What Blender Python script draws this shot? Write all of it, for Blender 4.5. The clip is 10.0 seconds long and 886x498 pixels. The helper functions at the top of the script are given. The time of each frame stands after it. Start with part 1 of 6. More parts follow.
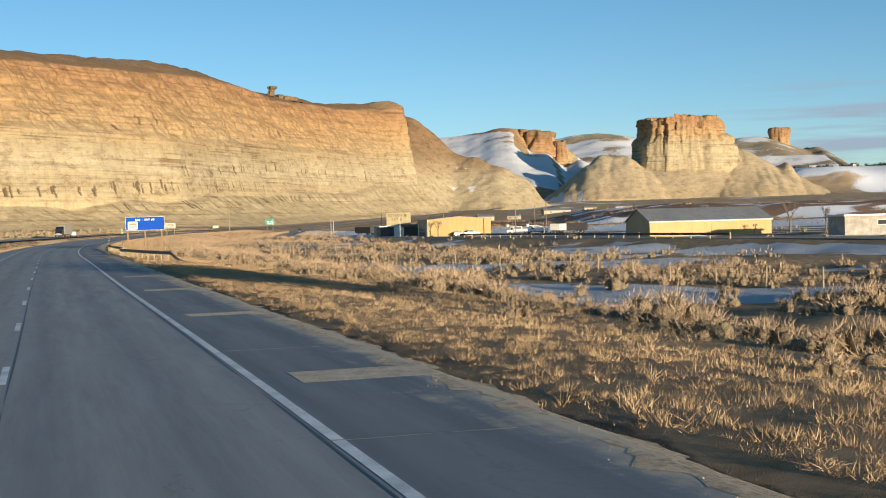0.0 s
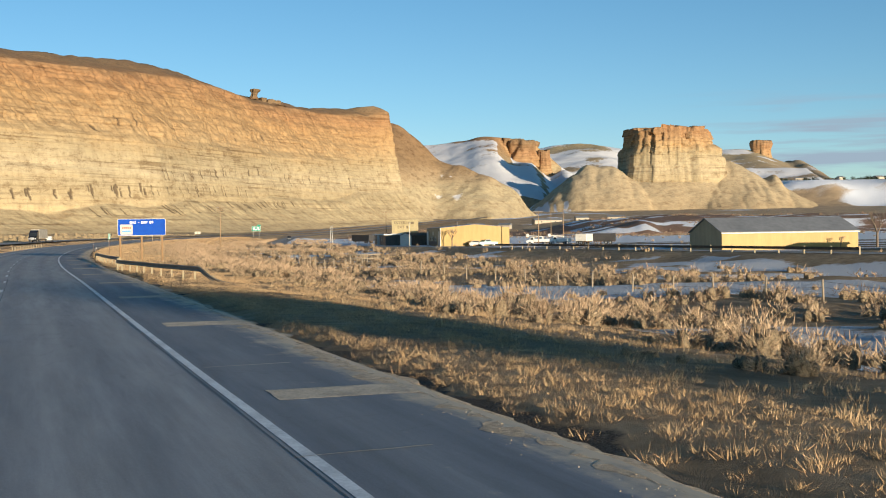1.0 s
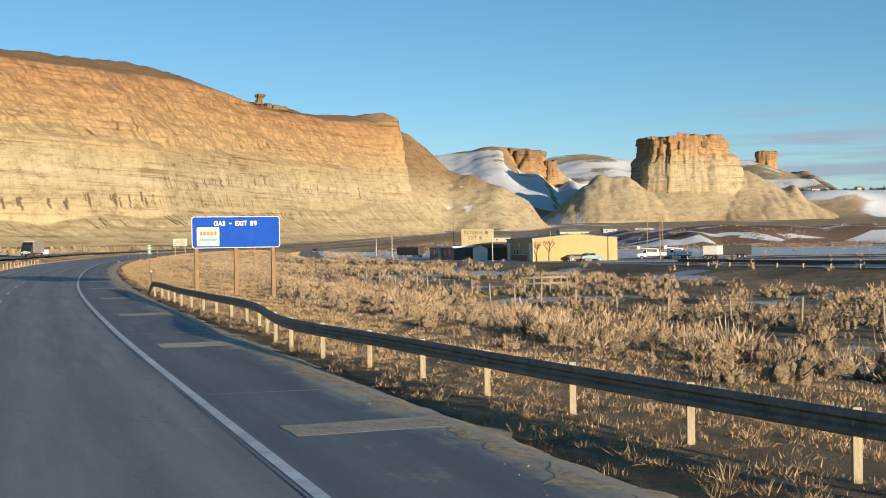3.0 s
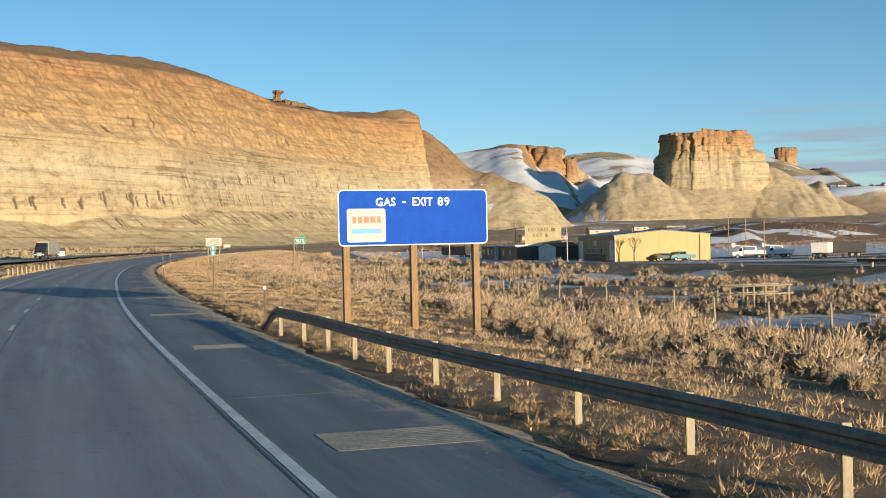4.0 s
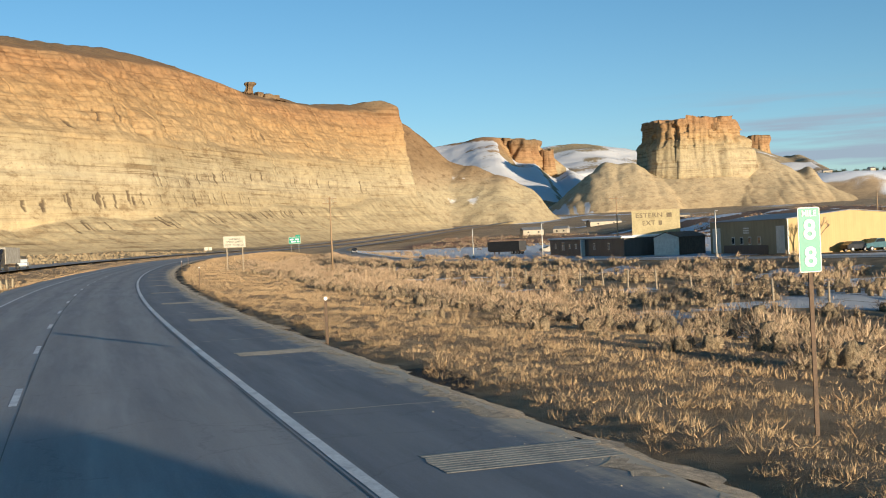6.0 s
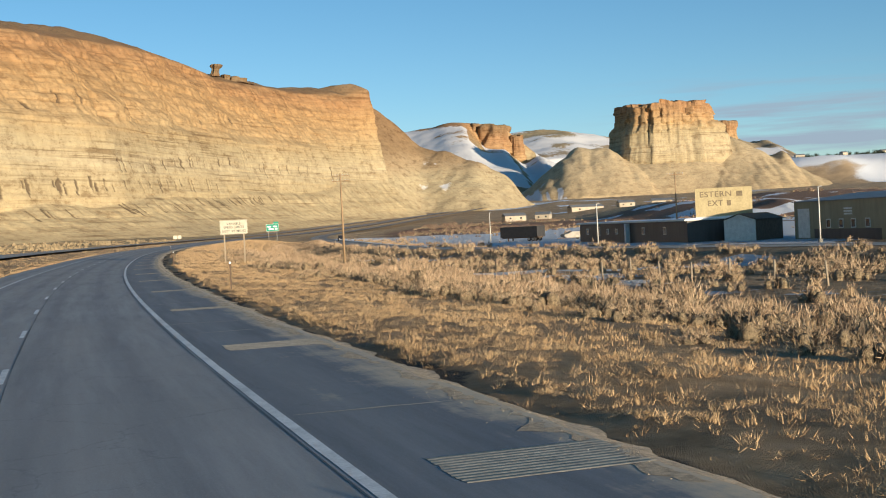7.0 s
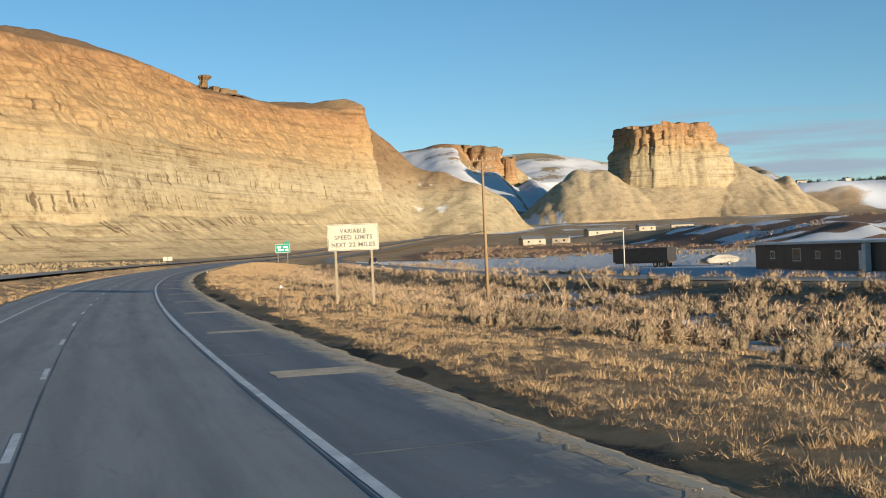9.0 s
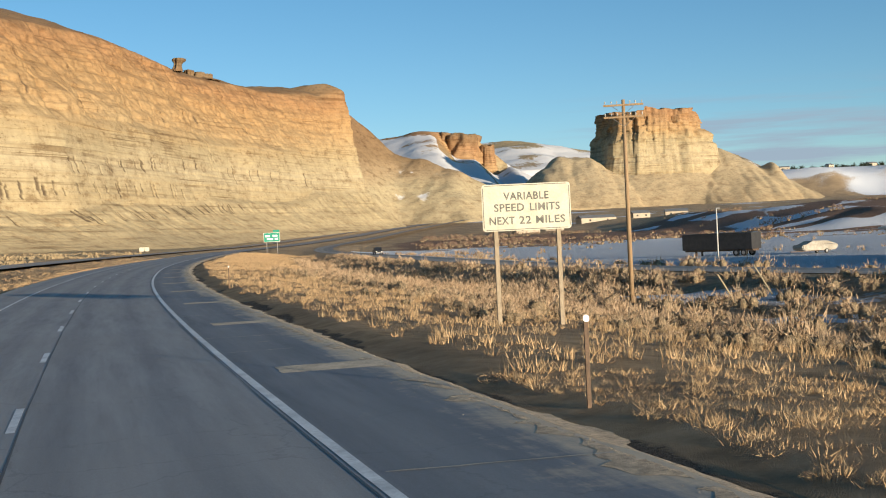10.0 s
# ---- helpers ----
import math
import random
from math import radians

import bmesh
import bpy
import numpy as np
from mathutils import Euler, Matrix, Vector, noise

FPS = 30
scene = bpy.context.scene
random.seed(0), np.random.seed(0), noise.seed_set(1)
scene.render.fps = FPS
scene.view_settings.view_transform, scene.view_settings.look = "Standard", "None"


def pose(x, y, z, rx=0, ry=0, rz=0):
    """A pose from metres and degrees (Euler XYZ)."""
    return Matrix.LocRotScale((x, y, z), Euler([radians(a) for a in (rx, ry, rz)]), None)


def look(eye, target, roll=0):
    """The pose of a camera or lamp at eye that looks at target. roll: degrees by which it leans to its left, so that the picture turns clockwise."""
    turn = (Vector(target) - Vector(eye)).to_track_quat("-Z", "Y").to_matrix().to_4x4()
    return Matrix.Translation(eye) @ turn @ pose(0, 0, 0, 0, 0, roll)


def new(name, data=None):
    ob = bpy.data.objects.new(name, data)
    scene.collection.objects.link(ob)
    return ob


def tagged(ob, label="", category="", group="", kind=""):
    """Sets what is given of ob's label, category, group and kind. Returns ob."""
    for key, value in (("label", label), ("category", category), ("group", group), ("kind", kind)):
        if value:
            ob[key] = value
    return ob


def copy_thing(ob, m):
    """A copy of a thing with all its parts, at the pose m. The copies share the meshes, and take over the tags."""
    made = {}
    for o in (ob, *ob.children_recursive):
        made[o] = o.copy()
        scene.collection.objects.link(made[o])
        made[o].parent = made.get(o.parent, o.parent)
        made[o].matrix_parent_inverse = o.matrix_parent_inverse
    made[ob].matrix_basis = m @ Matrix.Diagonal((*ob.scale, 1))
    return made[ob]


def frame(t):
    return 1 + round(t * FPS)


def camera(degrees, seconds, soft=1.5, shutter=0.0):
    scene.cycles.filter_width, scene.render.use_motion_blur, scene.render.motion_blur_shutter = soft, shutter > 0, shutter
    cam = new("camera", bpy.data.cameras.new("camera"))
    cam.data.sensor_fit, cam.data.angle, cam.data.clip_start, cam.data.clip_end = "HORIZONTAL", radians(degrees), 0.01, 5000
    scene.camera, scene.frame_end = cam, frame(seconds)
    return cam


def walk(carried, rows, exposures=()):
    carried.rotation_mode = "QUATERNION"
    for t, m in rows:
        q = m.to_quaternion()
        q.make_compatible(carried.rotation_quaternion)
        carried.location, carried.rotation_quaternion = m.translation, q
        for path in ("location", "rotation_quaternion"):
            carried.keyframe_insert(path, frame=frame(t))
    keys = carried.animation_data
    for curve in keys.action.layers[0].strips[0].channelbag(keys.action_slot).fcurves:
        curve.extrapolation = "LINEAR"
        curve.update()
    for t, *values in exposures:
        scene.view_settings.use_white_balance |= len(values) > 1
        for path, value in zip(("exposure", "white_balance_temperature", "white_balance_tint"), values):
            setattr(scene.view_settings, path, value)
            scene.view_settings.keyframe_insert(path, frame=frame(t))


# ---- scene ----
cam = camera(40.0, 10.0, soft=1.05)
PATH = [
    (0, (0.536, 1.389, 2.726), (0.4546, 3.3870, 2.6835), -1.54),
    (0.5, (-5.446, 17.583, 2.755), (-5.5054, 19.5812, 2.7107), -1.04),
    (1, (-11.373, 33.796, 2.782), (-11.4141, 35.7952, 2.7535), -0.84),
    (1.5, (-17.267, 50.019, 2.809), (-17.2966, 52.0187, 2.8024), -0.96),
    (2, (-23.179, 66.233, 2.836), (-23.1986, 68.2332, 2.8322), -0.88),
    (2.5, (-29.148, 82.423, 2.865), (-29.1684, 84.4225, 2.8577), -0.84),
    (4, (-46.846, 131.001, 2.863), (-46.8942, 133.0001, 2.8548), -1.22),
    (4.5, (-52.571, 147.252, 2.885), (-52.6074, 149.2516, 2.8753), -1.51),
    (5, (-58.276, 163.511, 2.919), (-58.3097, 165.5110, 2.9157), -1.82),
    (5.3, (-61.673, 173.277, 2.947), (-61.7009, 175.2765, 2.9404), -2.23),
    (5.5, (-63.886, 179.805, 2.968), (-63.9054, 181.8052, 2.9621), -2.38),
    (7, (-79.028, 229.271, 3.084), (-78.9579, 231.2690, 3.0462), -2.99),
    (7.5, (-83.828, 245.839, 3.089), (-83.7456, 247.8367, 3.0581), -2.83),
    (8, (-88.428, 262.467, 3.114), (-88.3414, 264.4653, 3.1003), -2.58),
    (8.5, (-92.767, 279.171, 3.156), (-92.6693, 281.1690, 3.1534), -2.38),
    (9, (-96.917, 295.931, 3.203), (-96.8077, 297.9276, 3.2041), -2.46),
    (9.5, (-100.939, 312.727, 3.246), (-100.8134, 314.7232, 3.2428), -2.56),
    (10, (-104.673, 329.594, 3.270), (-104.5196, 331.5882, 3.2516), -2.74),
]
walk(cam, [(t, look(eye, target, roll)) for t, eye, target, roll in PATH])

random.seed(7)
RNG = np.random.default_rng(11)


# ---- curves of the highway ----
def hermite(stations):
    """A smooth function through (position, value) stations."""
    px = np.array([a for a, _ in stations], float)
    pv = np.array([b for _, b in stations], float)
    slope = np.gradient(pv, px)

    def f(v):
        v = np.asarray(v, float)
        i = np.clip(np.searchsorted(px, v) - 1, 0, len(px) - 2)
        h = px[i + 1] - px[i]
        t = np.clip((v - px[i]) / h, -0.5, 1.5)
        a, b = (1 + 2 * t) * (1 - t) ** 2, t * t * (3 - 2 * t)
        c, d = t * (1 - t) ** 2, t * t * (t - 1)
        return a * pv[i] + b * pv[i + 1] + h * (c * slope[i] + d * slope[i + 1])
    return f


line_x = hermite([(-300, 111), (-150, 57), (-60, 26.2), (-20, 11.71), (20, -2.81), (60, -17.69), (100, -32.4), (140, -47.09), (180, -60.81), (220, -73.11), (260, -84.48), (300, -94.74),
                  (340, -103.85), (380, -111.96), (420, -119.12), (460, -124.9), (600, -136.7), (800, -141), (1000, -128.4), (1200, -98.2), (1400, -59), (1600, -11.9), (1900, 80), (2300, 231), (2800, 439), (4700, 1269)])
road_z = hermite([(-300, .3), (-150, .2), (-20, .03), (20, .10), (60, .16), (100, .22), (140, .22), (180, .30), (220, .41), (260, .45), (300, .57), (340, .63), (380, .70), (420, .86), (460, 1.06), (600, 1.55), (800, 2.2),
                  (1000, 3.5), (1200, 7.5), (1400, 13.4), (1600, 19.7), (1900, 34.4), (2300, 46), (2800, 55), (4700, 98)])


def line_lean(y):
    return (line_x(np.asarray(y) + 1.0) - line_x(np.asarray(y) - 1.0)) / 2.0


def along(y, u):
    """Plan point u metres to the right of the edge line, at the station y."""
    k = line_lean(y)
    n = np.sqrt(1 + k * k)
    return line_x(y) + u / n, y - u * k / n


def offset_of(x, y):
    return (x - line_x(y)) / np.sqrt(1 + line_lean(y) ** 2)


front_x = hermite([(-300, 130), (60, 95.5), (150, 54), (200, 27.5), (250, 2.7), (292, -16), (349, -41), (383, -54.3), (420, -68), (450, -76), (492, -83), (570, -93), (650, -103), (720, -111.5), (800, -114), (900, -106.5), (1000, -93), (1200, -65), (1400, -24.5), (1600, 26), (1900, 119), (2300, 270), (4700, 1369)])


# ---- noise over arrays ----
def hash_grid(ix, iy, seed):
    h = (ix.astype(np.int64) * 374761393 + iy.astype(np.int64) * 668265263 + seed * 2147483647) & 0xFFFFFFFF
    h = ((h ^ (h >> 13)) * 1274126177) & 0xFFFFFFFF
    return ((h ^ (h >> 16)) & 0xFFFF) / 65535.0


def vnoise(x, y, seed=0):
    x, y = np.broadcast_arrays(np.asarray(x, float), np.asarray(y, float))
    ix, iy = np.floor(x), np.floor(y)
    fx, fy = x - ix, y - iy
    fx, fy = fx * fx * (3 - 2 * fx), fy * fy * (3 - 2 * fy)
    a, b = hash_grid(ix, iy, seed), hash_grid(ix + 1, iy, seed)
    c, d = hash_grid(ix, iy + 1, seed), hash_grid(ix + 1, iy + 1, seed)
    return (a * (1 - fx) + b * fx) * (1 - fy) + (c * (1 - fx) + d * fx) * fy - 0.5


def cells(x, y, seed=0):
    """Blocky noise: one value a cell, with no blending."""
    x, y = np.broadcast_arrays(np.asarray(x, float), np.asarray(y, float))
    return hash_grid(np.floor(x), np.floor(y), seed) - 0.5


def fbm(x, y, octaves=4, seed=0, gain=0.5):
    total, amp = 0.0, 1.0
    for k in range(octaves):
        total = total + amp * vnoise(x * 2.0 ** k + 17.3 * k, y * 2.0 ** k - 9.1 * k, seed + k)
        amp *= gain
    return total


def ridge(x, y, octaves=3, seed=0):
    total, amp = 0.0, 1.0
    for k in range(octaves):
        total = total + amp * (1 - np.abs(2 * vnoise(x * 2.0 ** k + 3.7 * k, y * 2.0 ** k + 8.3 * k, seed + k)) * 2)
        amp *= 0.5
    return total


def step(a, b, v):
    t = np.clip((np.asarray(v, float) - a) / (b - a), 0, 1)
    return t * t * (3 - 2 * t)


# ---- mesh helpers ----
def mesh_object(name, verts, faces, material, parent=None, smooth=True):
    me = bpy.data.meshes.new(name)
    me.from_pydata([tuple(v) for v in verts], [], [tuple(f) for f in faces])
    me.materials.append(material)
    me.polygons.foreach_set("use_smooth", [smooth] * len(me.polygons))
    me.update()
    ob = new(name, me)
    if parent is not None:
        ob.parent = parent
    return ob


def array_mesh(name, verts, faces, material, smooth=True):
    """A large mesh from arrays: verts (n, 3), faces (m, 3 or 4)."""
    me = bpy.data.meshes.new(name)
    n, (m, k) = len(verts), faces.shape
    me.vertices.add(n)
    me.vertices.foreach_set("co", np.ascontiguousarray(verts, dtype=np.float32).ravel())
    me.loops.add(m * k)
    me.loops.foreach_set("vertex_index", np.ascontiguousarray(faces, dtype=np.int32).ravel())
    me.polygons.add(m)
    me.polygons.foreach_set("loop_start", np.arange(0, m * k, k, dtype=np.int32))
    me.polygons.foreach_set("loop_total", np.full(m, k, dtype=np.int32))
    me.polygons.foreach_set("use_smooth", np.full(m, smooth))
    me.materials.append(material)
    me.update(calc_edges=True)
    me.validate()
    return new(name, me)


def grid_mesh(name, X, Y, Z, material, smooth=True, **layers):
    """A sheet from three 2D arrays; layers become point attributes."""
    X, Y, Z = np.broadcast_arrays(X, Y, Z)
    r, c = X.shape
    verts = np.stack([X, Y, Z], -1).reshape(-1, 3)
    i = (np.arange(r - 1)[:, None] * c + np.arange(c - 1)[None, :]).ravel()
    faces = np.stack([i, i + 1, i + c + 1, i + c], -1)
    ob = array_mesh(name, verts, faces, material, smooth)
    for key, values in layers.items():
        at = ob.data.attributes.new(key, "FLOAT", "POINT")
        at.data.foreach_set("value", np.ascontiguousarray(np.broadcast_to(values, X.shape), dtype=np.float32).ravel())
    return ob


def part(name, bm, material, parent, label="", smooth=False):
    me = bpy.data.meshes.new(name)
    bm.to_mesh(me)
    bm.free()
    me.materials.append(material)
    if smooth:
        me.polygons.foreach_set("use_smooth", [True] * len(me.polygons))
    ob = new(name, me)
    if parent is not None:
        ob.parent = parent
    if label:
        ob["label"] = label
    return ob


def thing(name, m, label, category, group="", kind=""):
    ob = new(name)
    ob.empty_display_size = 0.2
    ob.matrix_world = m
    return tagged(ob, label, category, group, kind)


def box(bm, x0, x1, y0, y1, z0, z1, bevel=0.0):
    made = bmesh.ops.create_cube(bm, size=1.0, matrix=Matrix.Translation(((x0 + x1) / 2, (y0 + y1) / 2, (z0 + z1) / 2)) @ Matrix.Diagonal((abs(x1 - x0), abs(y1 - y0), abs(z1 - z0), 1)))
    if bevel:
        edges = list({e for v in made["verts"] for e in v.link_edges})
        bmesh.ops.bevel(bm, geom=edges, offset=bevel, segments=2, affect="EDGES", profile=0.6)
    return bm


def box_bm(*args, **kw):
    return box(bmesh.new(), *args, **kw)


def rod(bm, a, b, r0, r1=None, sides=10):
    """A tapered round bar from a to b."""
    a, b = Vector(a), Vector(b)
    r1 = r0 if r1 is None else r1
    turn = (b - a).to_track_quat("Z", "Y").to_matrix().to_4x4()
    bmesh.ops.create_cone(bm, cap_ends=True, segments=sides, radius1=r0, radius2=r1, depth=(b - a).length, matrix=Matrix.Translation((a + b) / 2) @ turn)
    return bm


def prism(bm, outline, y0, y1):
    """An outline in x and z, pushed from y0 to y1."""
    front = [bm.verts.new((x, y0, z)) for x, z in outline]
    back = [bm.verts.new((x, y1, z)) for x, z in outline]
    n = len(outline)
    bm.faces.new(front)
    bm.faces.new(back[::-1])
    for i in range(n):
        bm.faces.new((front[i], back[i], back[(i + 1) % n], front[(i + 1) % n]))
    bmesh.ops.recalc_face_normals(bm, faces=bm.faces)
    return bm


def rounded(w, h, r, n=5):
    """A rounded rectangle outline about the origin, in x and z."""
    pts = []
    for cx, cz, a0 in ((w / 2 - r, h / 2 - r, 0), (-w / 2 + r, h / 2 - r, 90), (-w / 2 + r, -h / 2 + r, 180), (w / 2 - r, -h / 2 + r, 270)):
        for k in range(n + 1):
            a = radians(a0 + 90 * k / n)
            pts.append((cx + r * math.cos(a), cz + r * math.sin(a)))
    return pts


def letters(text, size, material, parent, x, y, z, name="lettering", width=None):
    """Built-in font lettering as a thin mesh, standing in x and z, read from -y."""
    cu = bpy.data.curves.new(name, "FONT")
    cu.body, cu.size, cu.align_x, cu.align_y, cu.extrude = text, size, "CENTER", "CENTER", 0.003
    cu.space_character = 1.08
    cu.offset = size * 0.018
    cu.resolution_u = 3
    tmp = bpy.data.objects.new(name, cu)
    scene.collection.objects.link(tmp)
    me = bpy.data.meshes.new_from_object(tmp.evaluated_get(bpy.context.evaluated_depsgraph_get()))
    bpy.data.objects.remove(tmp)
    xs = [v.co.x for v in me.vertices]
    k = (width / (max(xs) - min(xs))) if width else 1.0
    me.transform(pose(x, y, z, 90) @ Matrix.Diagonal((k, 1, 1, 1)))
    me.materials.clear()
    me.materials.append(material)
    ob = new(name, me)
    ob.parent = parent
    return ob


# ---- materials ----
def material(name):
    m = bpy.data.materials.new(name)
    m.use_nodes = True
    nt = m.node_tree
    return m, nt, nt.nodes["Principled BSDF"]


def node(nt, kind, **sets):
    n = nt.nodes.new(kind)
    for key, v in sets.items():
        n.inputs[key].default_value = v
    return n


def texture(nt, scale, detail=6.0, rough=0.6, stretch=(1, 1, 1), space="Object"):
    tc = nt.nodes.new("ShaderNodeTexCoord")
    mp = nt.nodes.new("ShaderNodeMapping")
    mp.inputs["Scale"].default_value = stretch
    nt.links.new(tc.outputs[space], mp.inputs["Vector"])
    n = node(nt, "ShaderNodeTexNoise", Scale=scale, Detail=detail, Roughness=rough)
    nt.links.new(mp.outputs["Vector"], n.inputs["Vector"])
    return n


def ramp(nt, source, stops, out="Fac"):
    r = nt.nodes.new("ShaderNodeValToRGB")
    els = r.color_ramp.elements
    while len(els) < len(stops):
        els.new(0.5)
    for e, (p, c) in zip(els, stops):
        e.position = p
        e.color = (*c, 1) if len(c) == 3 else c
    nt.links.new(source, r.inputs["Fac"])
    return r


def mixed(nt, fac, a, b, mode="MIX"):
    m = nt.nodes.new("ShaderNodeMix")
    m.data_type, m.blend_type = "RGBA", mode
    for sock, v in ((m.inputs["Factor"], fac), (m.inputs["A"], a), (m.inputs["B"], b)):
        if isinstance(v, (int, float)):
            sock.default_value = v
        elif isinstance(v, tuple):
            sock.default_value = (*v, 1)
        else:
            nt.links.new(v, sock)
    return m.outputs["Result"]


def maths(nt, op, a, b=None):
    m = nt.nodes.new("ShaderNodeMath")
    m.operation = op
    for sock, v in zip(m.inputs, (a, b)):
        if v is None:
            continue
        if isinstance(v, (int, float)):
            sock.default_value = v
        else:
            nt.links.new(v, sock)
    return m.outputs["Value"]


def bump(nt, bsdf, height, strength=0.4, distance=0.02):
    b = node(nt, "ShaderNodeBump", Strength=strength, Distance=distance)
    nt.links.new(height, b.inputs["Height"])
    nt.links.new(b.outputs["Normal"], bsdf.inputs["Normal"])


def layer(nt, key):
    a = nt.nodes.new("ShaderNodeAttribute")
    a.attribute_name = key
    return a.outputs["Fac"]


def worn(name, dark, light, scale=3.0, rough=0.7, metal=0.0, stretch=(1, 1, 1), grain=0.3, distance=0.005, fine=8.0):
    """A weathered surface: two colours mixed at two scales, with fine relief."""
    m, nt, bsdf = material(name)
    big = texture(nt, scale, 5, 0.65, stretch)
    small = texture(nt, scale * fine, 4, 0.6, stretch)
    f = maths(nt, "ADD", maths(nt, "MULTIPLY", big.outputs["Fac"], 0.65), maths(nt, "MULTIPLY", small.outputs["Fac"], 0.35))
    col = ramp(nt, f, [(0.36, dark), (0.62, light)])
    nt.links.new(col.outputs["Color"], bsdf.inputs["Base Color"])
    bsdf.inputs["Roughness"].default_value = rough
    bsdf.inputs["Metallic"].default_value = metal
    if grain:
        bump(nt, bsdf, small.outputs["Fac"], grain, distance)
    return m


# ---- light: a low winter sun behind the right shoulder, clear sky ----
SUN_WAY = Vector((0.57, -0.82, 0.0)).normalized()
SUN_HEIGHT = radians(4.9)
sun_data = bpy.data.lights.new("sun", "SUN")
sun_data.energy, sun_data.angle, sun_data.color = 4.9, radians(0.5), (1.0, 0.84, 0.62)
sun = new("sun", sun_data)
toward = SUN_WAY * math.cos(SUN_HEIGHT) + Vector((0, 0, math.sin(SUN_HEIGHT)))
sun.matrix_world = Matrix.Translation((200, -300, 120)) @ toward.to_track_quat("Z", "Y").to_matrix().to_4x4()

world = bpy.data.worlds.new("sky")
scene.world = world
world.use_nodes = True
wn = world.node_tree
sky = wn.nodes.new("ShaderNodeTexSky")
sky.sky_type, sky.sun_disc = "NISHITA", False
sky.sun_elevation, sky.sun_rotation = radians(12), math.atan2(SUN_WAY.x, SUN_WAY.y)
sky.air_density, sky.dust_density, sky.ozone_density, sky.altitude = 1.0, 0.6, 1.6, 1900
geo = wn.nodes.new("ShaderNodeTexCoord")
split = wn.nodes.new("ShaderNodeSeparateXYZ")
wn.links.new(geo.outputs["Generated"], split.inputs["Vector"])
# a thin bank of long grey clouds low over the eastern horizon
stretch = wn.nodes.new("ShaderNodeMapping")
stretch.inputs["Scale"].default_value = (2.2, 2.2, 34.0)
stretch.inputs["Rotation"].default_value = (0.0, 0.03, 0.0)
wn.links.new(geo.outputs["Generated"], stretch.inputs["Vector"])
streaks = node(wn, "ShaderNodeTexNoise", Scale=2.6, Detail=7.0, Roughness=0.55)
wn.links.new(stretch.outputs["Vector"], streaks.inputs["Vector"])
puff = ramp(wn, streaks.outputs["Fac"], [(0.44, (0, 0, 0)), (0.60, (1, 1, 1))])
low = ramp(wn, split.outputs["Z"], [(0.075, (1, 1, 1)), (0.115, (0, 0, 0))])
east = ramp(wn, split.outputs["X"], [(0.14, (0, 0, 0)), (0.24, (1, 1, 1))])
cover = maths(wn, "MULTIPLY", maths(wn, "MULTIPLY", puff.outputs["Color"], low.outputs["Color"]), east.outputs["Color"])
cover = maths(wn, "MULTIPLY", cover, 0.9)
haze = ramp(wn, split.outputs["Z"], [(0.0, (0.90, 1.01, 1.15)), (0.10, (0.75, 1.04, 1.18)), (0.35, (0.56, 1.07, 1.21))])
tinted = mixed(wn, 1.0, sky.outputs["Color"], haze.outputs["Color"], "MULTIPLY")
clouded = mixed(wn, cover, tinted, (3.3, 4.1, 5.1))
back = wn.nodes["Background"]
wn.links.new(clouded, back.inputs["Color"])
back.inputs["Strength"].default_value = 0.066
scene.view_settings.exposure = 0.69

